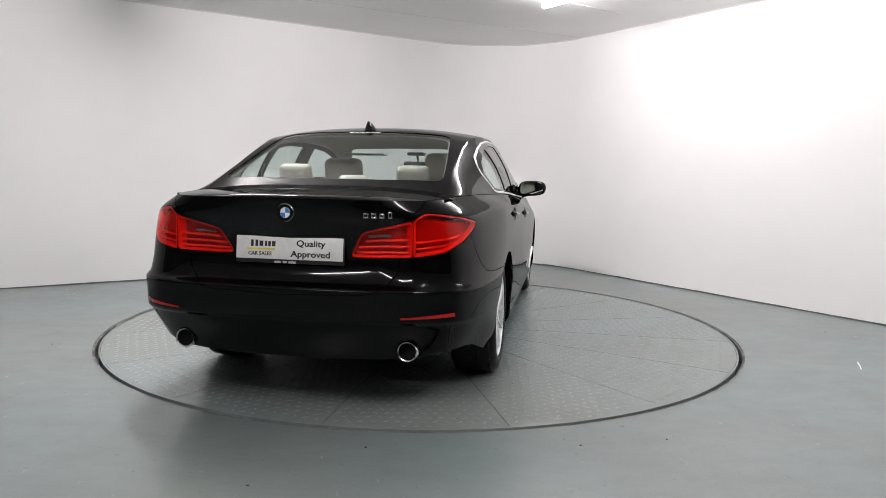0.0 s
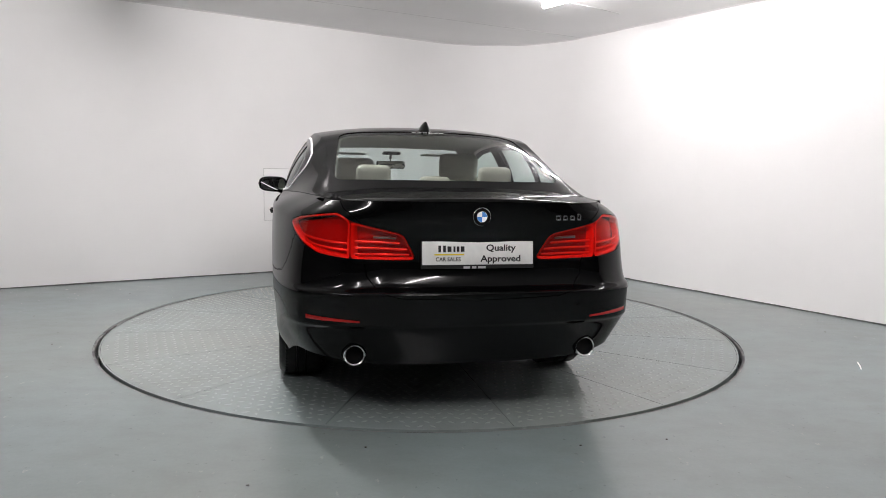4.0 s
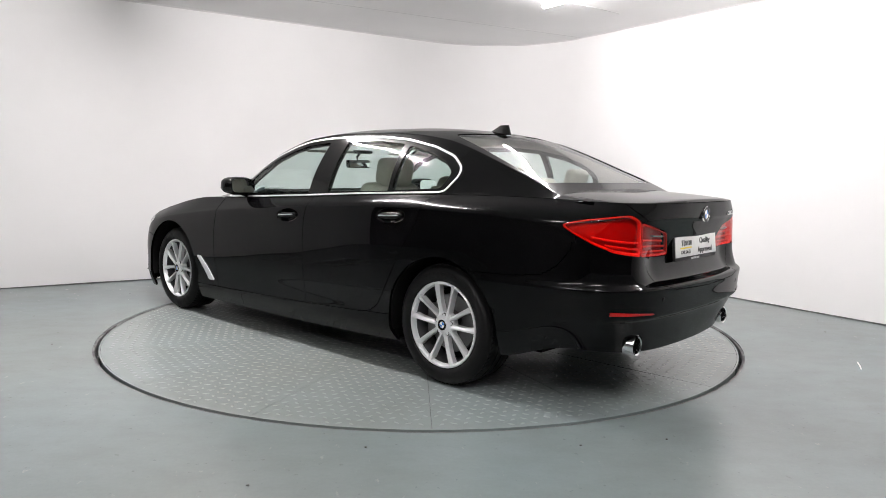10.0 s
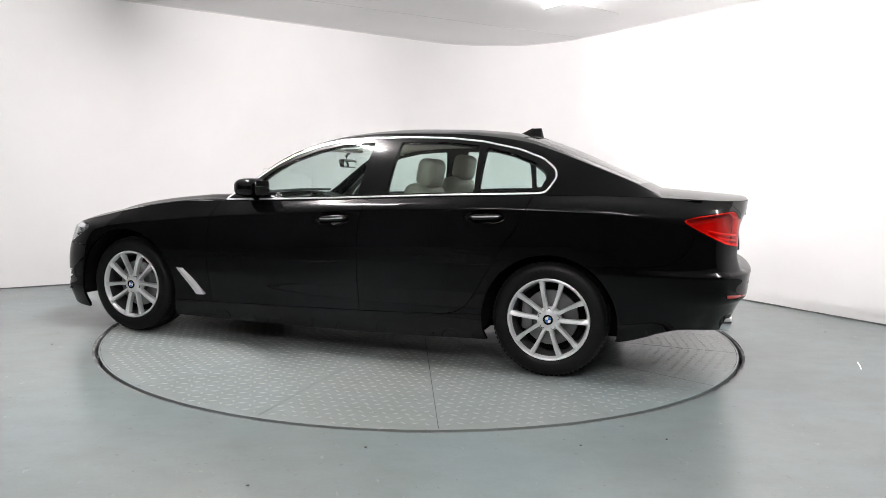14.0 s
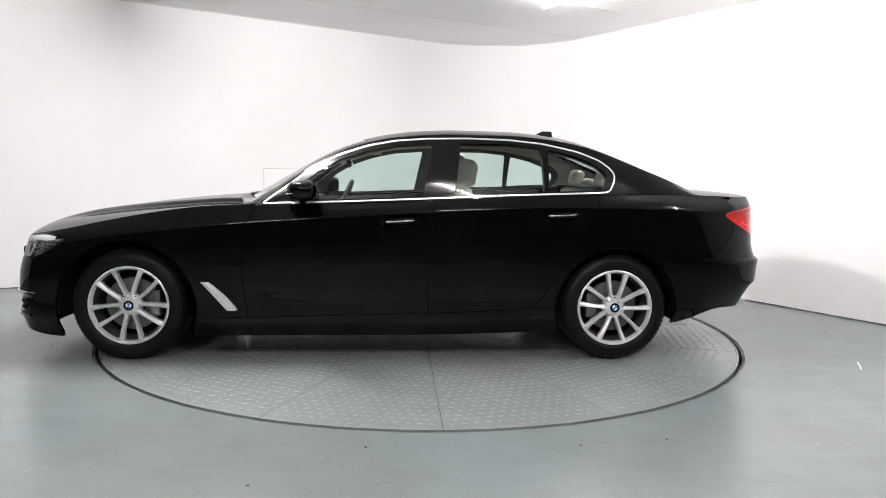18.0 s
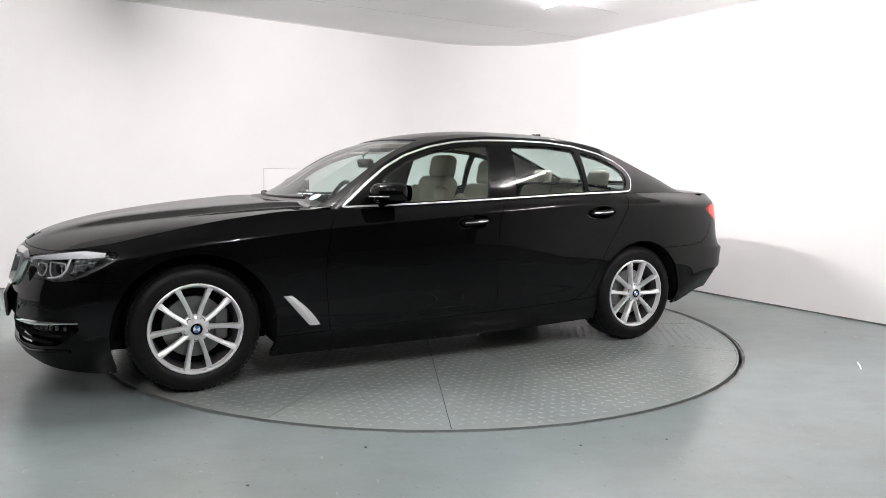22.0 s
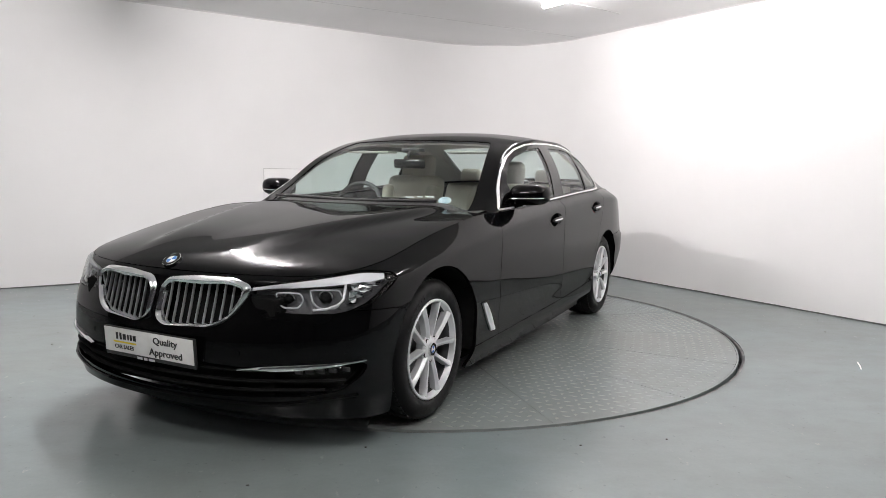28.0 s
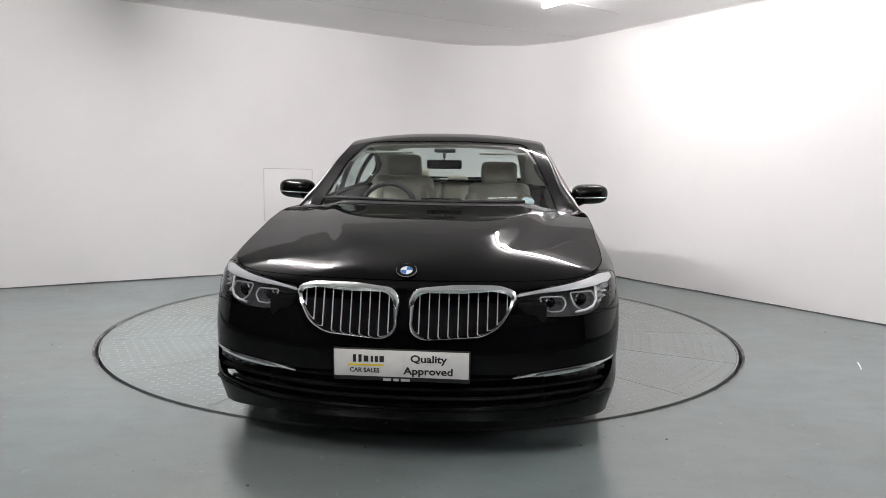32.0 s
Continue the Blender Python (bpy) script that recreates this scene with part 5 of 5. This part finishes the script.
        pts = [c + Vector((0.1265 * (1 - (abs(2 * t - 1)) ** 3.0) ** 0.42 * (1 - 0.12 * t) - 0.02 * t - 0.004, sg * (t - 0.5) * 0.235, -0.020 + 0.008 * t)) for t in [0.08 + 0.84 * k / 16 for k in range(17)]]
        tube(bm, pts, 0.0035, 6)
        part("mirror_groove", bm, SATIN, mir, "thin bright line across the mirror")
        bm = bmesh.new()
        shape = corner_cut([(-0.098, -0.046), (0.092, -0.043), (0.096, 0.046), (-0.092, 0.050)], 0.035, 5)
        vs = [bm.verts.new(c + Vector((-0.0690 - 0.020 * (y / 0.235 + 0.5), sg * y, z + 0.004))) for y, z in shape]
        bm.faces.new(vs)
        part("mirror_glass", bm, MIRROR, mir, "silver mirror glass")
        bm = bmesh.new()
        tube(bm, [(0.47, sg * 0.80, 0.975), (0.455, sg * 0.855, 0.978), (0.445, sg * 0.90, 0.992)], 0.030, 12, flat=0.55)
        part("mirror_foot", bm, GLOSS_BLACK, mir)
    # aerial fin
    bm = bmesh.new()
    rows = []
    for k in range(13):
        t = k / 12
        z = 1.404 + 0.072 * t
        front, back = -1.055 - 0.120 * t ** 1.3, -1.262 + 0.020 * t
        w = 0.042 * (1 - t) ** 0.8 + 0.005
        rows.append([Vector(((front + back) / 2 + (front - back) / 2 * math.cos(a), w * math.sin(a) * (1 - 0.45 * max(math.cos(a), 0)), z)) for a in [2 * math.pi * q / 20 for q in range(20)]])
    loop_strip(bm, rows)
    bm.faces.new([v for v in bm.verts][-20:])
    part("aerial_fin", bm, GLOSS_BLACK, CAR, "black shark-fin aerial", 50)


def build_wheel():
    """One alloy wheel round the origin, its face towards +y."""
    wh = new("wheel")
    wh.parent = CAR
    bm = bmesh.new()
    prof = [(0.222, -0.235), (0.25, -0.248), (0.30, -0.246), (0.322, -0.232), (0.3345, -0.205), (0.337, -0.165), (0.3375, -0.14), (0.331, -0.138), (0.331, -0.130), (0.338, -0.128), (0.338, -0.095),
            (0.331, -0.093), (0.331, -0.085), (0.3375, -0.083), (0.336, -0.050), (0.331, -0.030), (0.322, -0.010), (0.308, 0.003), (0.290, 0.0085), (0.272, 0.0095), (0.256, 0.007), (0.246, 0.002), (0.238, -0.006), (0.226, -0.012)]
    lathe(bm, prof, "y", 72)
    ty = part("tyre", bm, RUBBER, wh, "black radial tyre")
    # shoulder blocks of the tread
    bm = bmesh.new()
    for k in range(72):
        a = 2 * math.pi * (k + 0.5) / 72
        m = pose(0, 0, 0, 0, math.degrees(-a), 0)
        for y0, y1, r0, r1 in ((-0.052, -0.024, 0.318, 0.3345), (-0.226, -0.192, 0.318, 0.3345)):
            vs = box(bm, r0, r1, y0, y1, -0.0105, 0.0105, 0.003, m, 1)
    tagged(part("tread", bm, RUBBER, wh, smooth_angle=20), kind="stuff")
    bm = bmesh.new()
    for k in range(9):
        a = radians(62 + 5.5 * k)
        vs = box(bm, -0.007, 0.007, 0.0087, 0.0105, -0.008, 0.008, 0.0, pose(0, 0, 0, 0, math.degrees(-a) + 90, 0) @ pose(0, 0, 0.284, 0, 0, 0))
    part("tyre_lettering", bm, RUBBER, wh)
    bm = bmesh.new()
    lathe(bm, [(0.216, -0.024), (0.222, -0.008), (0.2265, 0.001), (0.2335, 0.0035), (0.2385, 0.0005), (0.2385, -0.012), (0.226, -0.02)], "y", 72, closed=True)
    rim = part("rim", bm, ALLOY, wh, "silver alloy rim")
    bm = bmesh.new()
    lathe(bm, [(0.2155, -0.024), (0.208, -0.06), (0.205, -0.215), (0.222, -0.21), (0.2255, -0.021)], "y", 72, closed=True)
    part("barrel", bm, BARREL, rim, "shaded inner barrel of the rim")
    for k in range(10):
        pair = (k // 2) * 72 + 90
        sd = 1 if k % 2 else -1
        bm = bmesh.new()
        rows = []
        for q in range(11):
            t = q / 10
            r = 0.046 + 0.180 * t
            ang = radians(pair + sd * (19.5 - 4.7 * t))
            w = 0.0125 - 0.002 * math.sin(math.pi * t) + 0.004 * t ** 3
            yf = -0.012 + 0.006 * math.sin(math.pi * t * 0.9) + 0.010 * t ** 2
            u = Vector((math.cos(ang), 0, math.sin(ang)))
            v = Vector((-math.sin(ang), 0, math.cos(ang)))
            c = u * r
            # the crest lies on the side away from the pair's partner
            crest = sd * w * 0.5
            rows.append([c + v * w + Vector((0, yf - 0.040, 0)), c + v * w * 0.95 + Vector((0, yf - 0.010, 0)), c + v * (crest + w * 0.32) + Vector((0, yf, 0)), c + v * (crest - w * 0.32) + Vector((0, yf, 0)), c - v * w * 0.95 + Vector((0, yf - 0.010, 0)), c - v * w + Vector((0, yf - 0.040, 0))])
        loop_strip(bm, [list(r) for r in rows])
        part("spoke", bm, ALLOY, wh, smooth_angle=30)
    bm = bmesh.new()
    lathe(bm, [(0.072, -0.055), (0.070, -0.022), (0.060, -0.014), (0.040, -0.011), (0.034, -0.010), (0.033, -0.006), (0.0005, -0.005)], "y", 40)
    part("hub", bm, ALLOY, wh)
    for k in range(5):
        a = radians(90 + 72 * k)
        bm = bmesh.new()
        lathe(bm, [(0.0125, -0.03), (0.0125, -0.0135), (0.0105, -0.0125), (0.0095, -0.022), (0.0005, -0.021)], "y", 14, (0.053 * math.cos(a), 0, 0.053 * math.sin(a)))
        part("wheel_bolt", bm, UNDER, wh, "dark wheel bolt")
    roundel(wh, pose(0, -0.004, 0) @ pose(0, 0, 0, -90, 0, 0), 0.031, "hub_cap")
    bm = bmesh.new()
    lathe(bm, [(0.07, -0.085), (0.160, -0.085), (0.162, -0.088), (0.162, -0.108), (0.07, -0.108)], "y", 48)
    part("brake_disc", bm, DISC_STEEL, wh, "grey steel brake disc")
    bm = bmesh.new()
    lathe(bm, [(0.0005, -0.078), (0.075, -0.078), (0.082, -0.10)], "y", 32)
    part("disc_bell", bm, DISC_STEEL, wh)
    bm = bmesh.new()
    lathe(bm, [(0.165, -0.112), (0.20, -0.115), (0.20, -0.22), (0.03, -0.22), (0.03, -0.115)], "y", 40)
    part("brake_shield", bm, UNDER, wh)
    return wh


def build_wheels():
    wh = build_wheel()
    spots = [(AXLE, 0.872, 1, 38), (-AXLE, 0.882, 1, -3), (AXLE, -0.872, -1, 15), (-AXLE, -0.882, -1, 40)]
    for k, (x, y, sg, spin) in enumerate(spots):
        m = pose(x, y, HUB_Z + 0.0125) @ pose(0, 0, 0, 0, 0, 0 if sg > 0 else 180) @ pose(0, 0, 0, 0, spin, 0)
        if k == 0:
            wh.matrix_basis = m
        else:
            copy_thing(wh, m)
        # calliper, which does not turn
        bm = bmesh.new()
        box(bm, -0.034, 0.034, 0.0, 0.055, -0.085, 0.085, 0.016, pose(x + (-0.135 if x > 0 else 0.135), y - sg * (0.085 if sg > 0 else 0.085) - (0.030 if sg > 0 else 0.025), HUB_Z + 0.02))
        part("brake_calliper", bm, DISC_STEEL, CAR)
        # wheel-well liner
        bm = bmesh.new()
        r = 0.415 if x > 0 else 0.395
        rows = []
        for q in range(33):
            a = math.pi * (1.06 - 1.12 * q / 32)
            px, pz = x + r * math.cos(a), HUB_Z + r * math.sin(a)
            lip = abs(side_hit(px, max(pz, 0.27), 1).y) - 0.012
            rows.append([Vector((x + rr * math.cos(a), sg * yy, HUB_Z + rr * math.sin(a))) for rr, yy in ((r, lip), (r + 0.01, 0.78), (r + 0.005, 0.60), (0.10, 0.58))])
        loop_strip(bm, rows, closed=False)
        part("wheel_liner", bm, UNDER, CAR, "black wheel-well liner")


def build_underbody():
    bm = bmesh.new()
    for x0, x1, w, z0, z1 in ((1.92, 2.24, 0.56, 0.22, 0.66), (1.05, 1.93, 0.56, 0.19, 0.74), (-1.04, 1.04, 0.80, 0.17, 0.30), (-1.93, -1.04, 0.56, 0.20, 0.60), (-2.36, -1.93, 0.60, 0.33, 0.70)):
        box(bm, x0, x1, -w, w, z0, z1, 0.02)
    part("underbody", bm, UNDER, CAR, "dark floor pan and engine bay")
    for x, y0, z0 in ((-2.02, -0.22, 0.24), (-1.0, 0.1, 0.15)):
        bm = bmesh.new()
        box(bm, x - 0.22, x + 0.22, y0 - 0.18, y0 + 0.18, z0, z0 + 0.12, 0.04)
        part("silencer", bm, DISC_STEEL if x < -2 else UNDER, CAR)


build_grilles()
build_headlamps()
build_taillamps()
build_plates_badges()
build_side_fittings()
build_wheels()
build_underbody()


# ---- the cabin ----
def cushion(bm, m, w, h, d, round_=0.05, crown=0.02, n=7):
    """An upholstered pad: a rounded block, crowned on its faces. Width y, height z, depth x."""
    vs = box(bm, -d / 2, d / 2, -w / 2, w / 2, -h / 2, h / 2, round_, None, 4)
    vs = [v for v in vs if v.is_valid]
    for v in vs:
        fy, fz = max(0.0, 1 - (2 * v.co.y / w) ** 2), max(0.0, 1 - (2 * v.co.z / h) ** 2)
        v.co.x += math.copysign(crown * fy * fz, v.co.x)
    for v in vs:
        v.co = m @ v.co


def front_seat(y, drop=0.0):
    seat = new("front_seat")
    seat.parent = CAR
    seat["label"] = "cream leather front seat with a headrest"
    bm = bmesh.new()
    cushion(bm, pose(-0.13, y, 0.50, 0, 82, 0), 0.52, 0.54, 0.17, 0.06)
    part("seat_cushion", bm, LEATHER, seat)
    back = pose(-0.462, y, 0.83 - drop, 0, -17, 0)
    bm = bmesh.new()
    cushion(bm, back, 0.48, 0.63, 0.14, 0.06, 0.015)
    part("backrest", bm, LEATHER, seat)
    for s in (1, -1):
        bm = bmesh.new()
        cushion(bm, back @ pose(0.055, s * 0.205, -0.03, 0, 0, -s * 22), 0.10, 0.50, 0.13, 0.045, 0.01)
        part("side_bolster", bm, LEATHER, seat)
    bm = bmesh.new()
    cushion(bm, pose(-0.58, y, 1.205 - drop, 0, -10, 0), 0.28, 0.19, 0.115, 0.048, 0.014)
    part("headrest", bm, LEATHER, seat)
    for s in (1, -1):
        bm = bmesh.new()
        tube(bm, [(-0.545, y + s * 0.06, 1.02 - drop), (-0.585, y + s * 0.06, 1.17 - drop)], 0.006, 8)
        part("headrest_post", bm, CHROME, seat)
    return seat


def build_cabin():
    front_seat(0.375, 0.045)
    front_seat(-0.375)
    bench = new("rear_bench")
    bench.parent = CAR
    bench["label"] = "cream leather rear bench"
    for y in (0.36, 0.0, -0.36):
        w = 0.46 if y else 0.30
        bm = bmesh.new()
        cushion(bm, pose(-1.14, y, 0.52, 0, 84, 0), w, 0.50, 0.16, 0.05)
        part("bench_cushion", bm, LEATHER, bench)
        bm = bmesh.new()
        cushion(bm, pose(-1.43, y, 0.81, 0, -24, 0), w, 0.56, 0.13, 0.05, 0.012)
        part("bench_backrest", bm, LEATHER, bench)
        bm = bmesh.new()
        cushion(bm, pose(-1.535, y, 1.135 if y else 1.10, 0, -14, 0), 0.20 if y else 0.19, 0.135 if y else 0.08, 0.08, 0.036, 0.008)
        part("bench_headrest", bm, LEATHER, bench)
    bm = bmesh.new()
    box(bm, -2.0, -1.50, -0.66, 0.66, 1.015, 1.04, 0.008)
    part("parcel_shelf", bm, DASH, CAR, "dark parcel shelf")
    bm = bmesh.new()
    box(bm, -1.60, -1.57, -0.76, 0.76, 0.30, 1.02, 0.01)
    part("rear_bulkhead", bm, DASH, CAR, "dark bulkhead behind the rear bench")
    # dashboard
    bm = bmesh.new()
    rows = []
    prof = [(0.95, 0.90), (0.90, 0.945), (0.76, 0.958), (0.60, 0.950), (0.50, 0.925), (0.47, 0.88), (0.50, 0.78), (0.62, 0.55)]
    for k in range(25):
        y = -0.80 + 1.60 * k / 24
        hump = 0.045 * math.exp(-((y + 0.37) / 0.20) ** 4)
        rows.append([Vector((x, y, z + hump * smooth(0.80, 0.55, x) * smooth(0.47, 0.52, x))) for x, z in prof])
    loop_strip(bm, rows, closed=False)
    dash = part("dashboard", bm, DASH, CAR, "black grained dashboard", 60)
    bm = bmesh.new()
    box(bm, 0.455, 0.475, -0.13, 0.13, 0.90, 1.00, 0.008)
    part("display", bm, GLOSS_BLACK, dash, "free-standing black display")
    bm = bmesh.new()
    box(bm, 0.46, 0.472, 0.18, 0.70, 0.84, 0.87, 0.004)
    part("dash_strip", bm, SATIN, dash)
    # steering wheel on the car's right
    wheel = new("steering_wheel")
    wheel.parent = CAR
    wheel.matrix_basis = pose(0.30, -0.37, 0.915, 0, 66, 0)
    bm = bmesh.new()
    tube(bm, [(0.182 * math.cos(2 * math.pi * k / 40), 0.182 * math.sin(2 * math.pi * k / 40), 0) for k in range(40)], 0.016, 10, closed=True)
    part("steering_rim", bm, DASH, wheel, "black leather steering wheel rim")
    bm = bmesh.new()
    box(bm, -0.07, 0.07, -0.085, 0.085, -0.03, 0.025, 0.03)
    part("airbag_pad", bm, DASH, wheel)
    for a in (90, 270, 0):
        bm = bmesh.new()
        box(bm, 0.06, 0.18, -0.02, 0.02, -0.012, 0.008, 0.006, pose(0, 0, 0, 0, 0, a))
        part("steering_spoke", bm, SATIN if a else DASH, wheel)
    # tunnel, door cards, headliner, pillars
    bm = bmesh.new()
    box(bm, -0.75, 0.60, -0.12, 0.12, 0.30, 0.62, 0.04)
    part("centre_console", bm, DASH, CAR, "black centre console")
    bm = bmesh.new()
    box(bm, -0.75, -0.28, -0.11, 0.11, 0.62, 0.70, 0.03)
    part("armrest", bm, LEATHER, CAR, "cream centre armrest")
    for sg in (1, -1):
        for x0, x1 in ((-0.30, 0.74), (-1.32, -0.33)):
            rows = []
            for k in range(21):
                x = x0 + (x1 - x0) * k / 20
                ye, ze = edge_at(x)
                rows.append([Vector((x, sg * (ye - d), z)) for d, z in ((0.015, ze - 0.004), (0.055, ze - 0.004), (0.075, ze - 0.05), (0.060, ze - 0.14), (0.075, 0.60), (0.09, 0.30))])
            bm = bmesh.new()
            loop_strip(bm, [[r[0] for r in rows], [r[1] for r in rows], [r[2] for r in rows], [r[3] for r in rows]], closed=False)
            card = part("door_card", bm, DASH, CAR, "black upper door trim", 60)
            bm = bmesh.new()
            loop_strip(bm, [[r[3] for r in rows], [r[4] for r in rows], [r[5] for r in rows]], closed=False)
            for v in list(bm.verts):
                if v.co.x < -1.02:
                    bm.verts.remove(v)
            part("door_card_lower", bm, LEATHER, card, "cream lower door trim")
    roof_in = [f for f in UPPER_SETS[("roof", 1)] if -2.0 < f.calc_center_median().x < 0.35 and f.calc_center_median().z > 1.08]
    UPPER.panel("headliner", roof_in, HEADLINER, CAR, "pale grey headliner and pillar trim", gap=-0.006, depth=0.0, push=0.028)
    for sg in (1, -1):
        UPPER.panel("pillar_lining", UPPER_SETS[("pillar_trim", sg)], LINING, CAR, "dark grey pillar lining", gap=-0.004, depth=0.0, push=0.026)
    # rear-view mirror with its stalk and the sensor box behind the glass
    bm = bmesh.new()
    box(bm, 0.13, 0.22, -0.07, 0.07, 1.298, 1.325, 0.01, pose(0, 0, 0))
    part("sensor_box", bm, DASH, CAR, "black sensor box behind the windscreen")
    bm = bmesh.new()
    cushion(bm, pose(0.225, 0.0, 1.218, 0, 10, 0), 0.235, 0.062, 0.03, 0.014, 0.004)
    mir = part("cabin_mirror", bm, GLOSS_BLACK, CAR, "black rear-view mirror")
    bm = bmesh.new()
    tube(bm, [(0.23, 0, 1.23), (0.24, 0, 1.27), (0.20, 0, 1.31)], 0.010, 8)
    part("mirror_stalk", bm, DASH, mir)
    bm = bmesh.new()
    box(bm, 0.2035, 0.2065, -0.105, 0.105, 1.193, 1.243, 0.001)
    part("mirror_face", bm, MIRROR, mir)
    for y in (0.40, -0.40):
        bm = bmesh.new()
        box(bm, 0.00, 0.13, y - 0.17, y + 0.17, 1.292, 1.306, 0.006, pose(0, 0, 0))
        part("sun_visor", bm, HEADLINER, CAR)
    # paper disc and dealer strip low in the windscreen, dealer strip in the back window
    def on_glass(x, y, push):
        p, n, i, d = UPPER.tree.ray_cast(Vector((x, y, 3)), Vector((0, 0, -1)))
        n = UPPER.normal(p)
        n = n if n.z > 0 else -n
        return Matrix.Translation(p - n * push) @ n.to_track_quat("Z", "X").to_matrix().to_4x4()

    bm = bmesh.new()
    bmesh.ops.create_circle(bm, cap_ends=True, segments=28, radius=0.038, matrix=on_glass(0.76, 0.545, 0.010))
    part("paper_disc", bm, STICKER, CAR, "round pale blue paper disc behind the windscreen")
    for k, w in enumerate((0.055, 0.035, 0.055)):
        bm = bmesh.new()
        y = 0.33 + 0.058 * k
        x = 0.79 - 0.015 * k
        box(bm, -0.006, 0.006, -w / 2, w / 2, -0.0005, 0.0005, 0, on_glass(x, y, 0.010) @ pose(0, 0, 0, 0, 0, 0))
        part("sticker_bar", bm, BADGE_WHITE, CAR)
    bm = bmesh.new()
    box(bm, -1.845, -1.843, -0.19, 0.07, 1.075, 1.11, 0.0, pose(0, 0, 0))
    part("dealer_strip", bm, PLATE_WHITE, CAR, "white dealer strip in the back window")
    for y0, y1, mt in ((0.06, -0.01, INK), (-0.04, -0.09, BLUE), (-0.10, -0.18, BLUE)):
        bm = bmesh.new()
        box(bm, -1.8465, -1.8455, y1, y0, 1.085, 1.099)
        part("strip_bar", bm, mt, CAR)
    for k in range(6):
        bm = bmesh.new()
        y = -0.085 + 0.034 * k
        box(bm, -0.008, 0.008, -0.013, 0.013, -0.0005, 0.0005, 0, on_glass(-1.30, y, -0.001))
        part("sticker_bar", bm, GREY_INK, CAR)
    # cowl and wipers
    bm = bmesh.new()
    rows = []
    for k in range(41):
        y = -0.66 + 1.32 * k / 40
        x = 0.93 - 0.16 * (abs(y) / 0.74) ** 2.2
        z = hood_height(x, y)
        rows.append([Vector((x + 0.075, y, z - 0.012)), Vector((x + 0.03, y, z + 0.001)), Vector((x - 0.05, y, z + 0.012)), Vector((x - 0.09, y, z + 0.008))])
    loop_strip(bm, rows, closed=False)
    part("cowl", bm, PLASTIC, CAR, "black plastic cowl at the foot of the windscreen")
    for y0, y1 in ((0.52, -0.10), (-0.08, -0.70)):
        bm = bmesh.new()
        pts = []
        for k in range(13):
            y = y0 + (y1 - y0) * k / 12
            x = 0.905 - 0.16 * (abs(y) / 0.74) ** 2.2 - 0.02
            p, n, i, d = UPPER.tree.ray_cast(Vector((x, y, 3)), Vector((0, 0, -1)))
            pts.append((x, y, max(p.z, hood_height(x, y)) + 0.012))
        tube(bm, pts, 0.009, 8)
        part("wiper", bm, PLASTIC, CAR, "black windscreen wiper")


build_cabin()


# ---- what moves: the turntable, and the car that stands on it ----
TURN_START, TURN_RATE = 78.02, 5.828
CAR_X, CAR_Y = 0.331, 0.182


def heading(t):
    """The car's heading in degrees; the drive is very slightly uneven."""
    return TURN_START + TURN_RATE * t + lerp_keys([(0, 0.22), (6, -0.15), (10, 0.08), (13, 0.10), (17, -0.22), (20, -0.15), (23, 0.0), (26, 0.2), (29, 0.0), (32, -0.08)], t)


def motions():
    spots = [i * 0.5 for i in range(65)]
    walk(TABLE, [(t, pose(0, 0, 0, 0, 0, heading(t))) for t in spots])
    walk(CAR, [(t, pose(0, 0, 0, 0, 0, heading(t)) @ pose(CAR_X, CAR_Y, 0)) for t in spots])


motions()
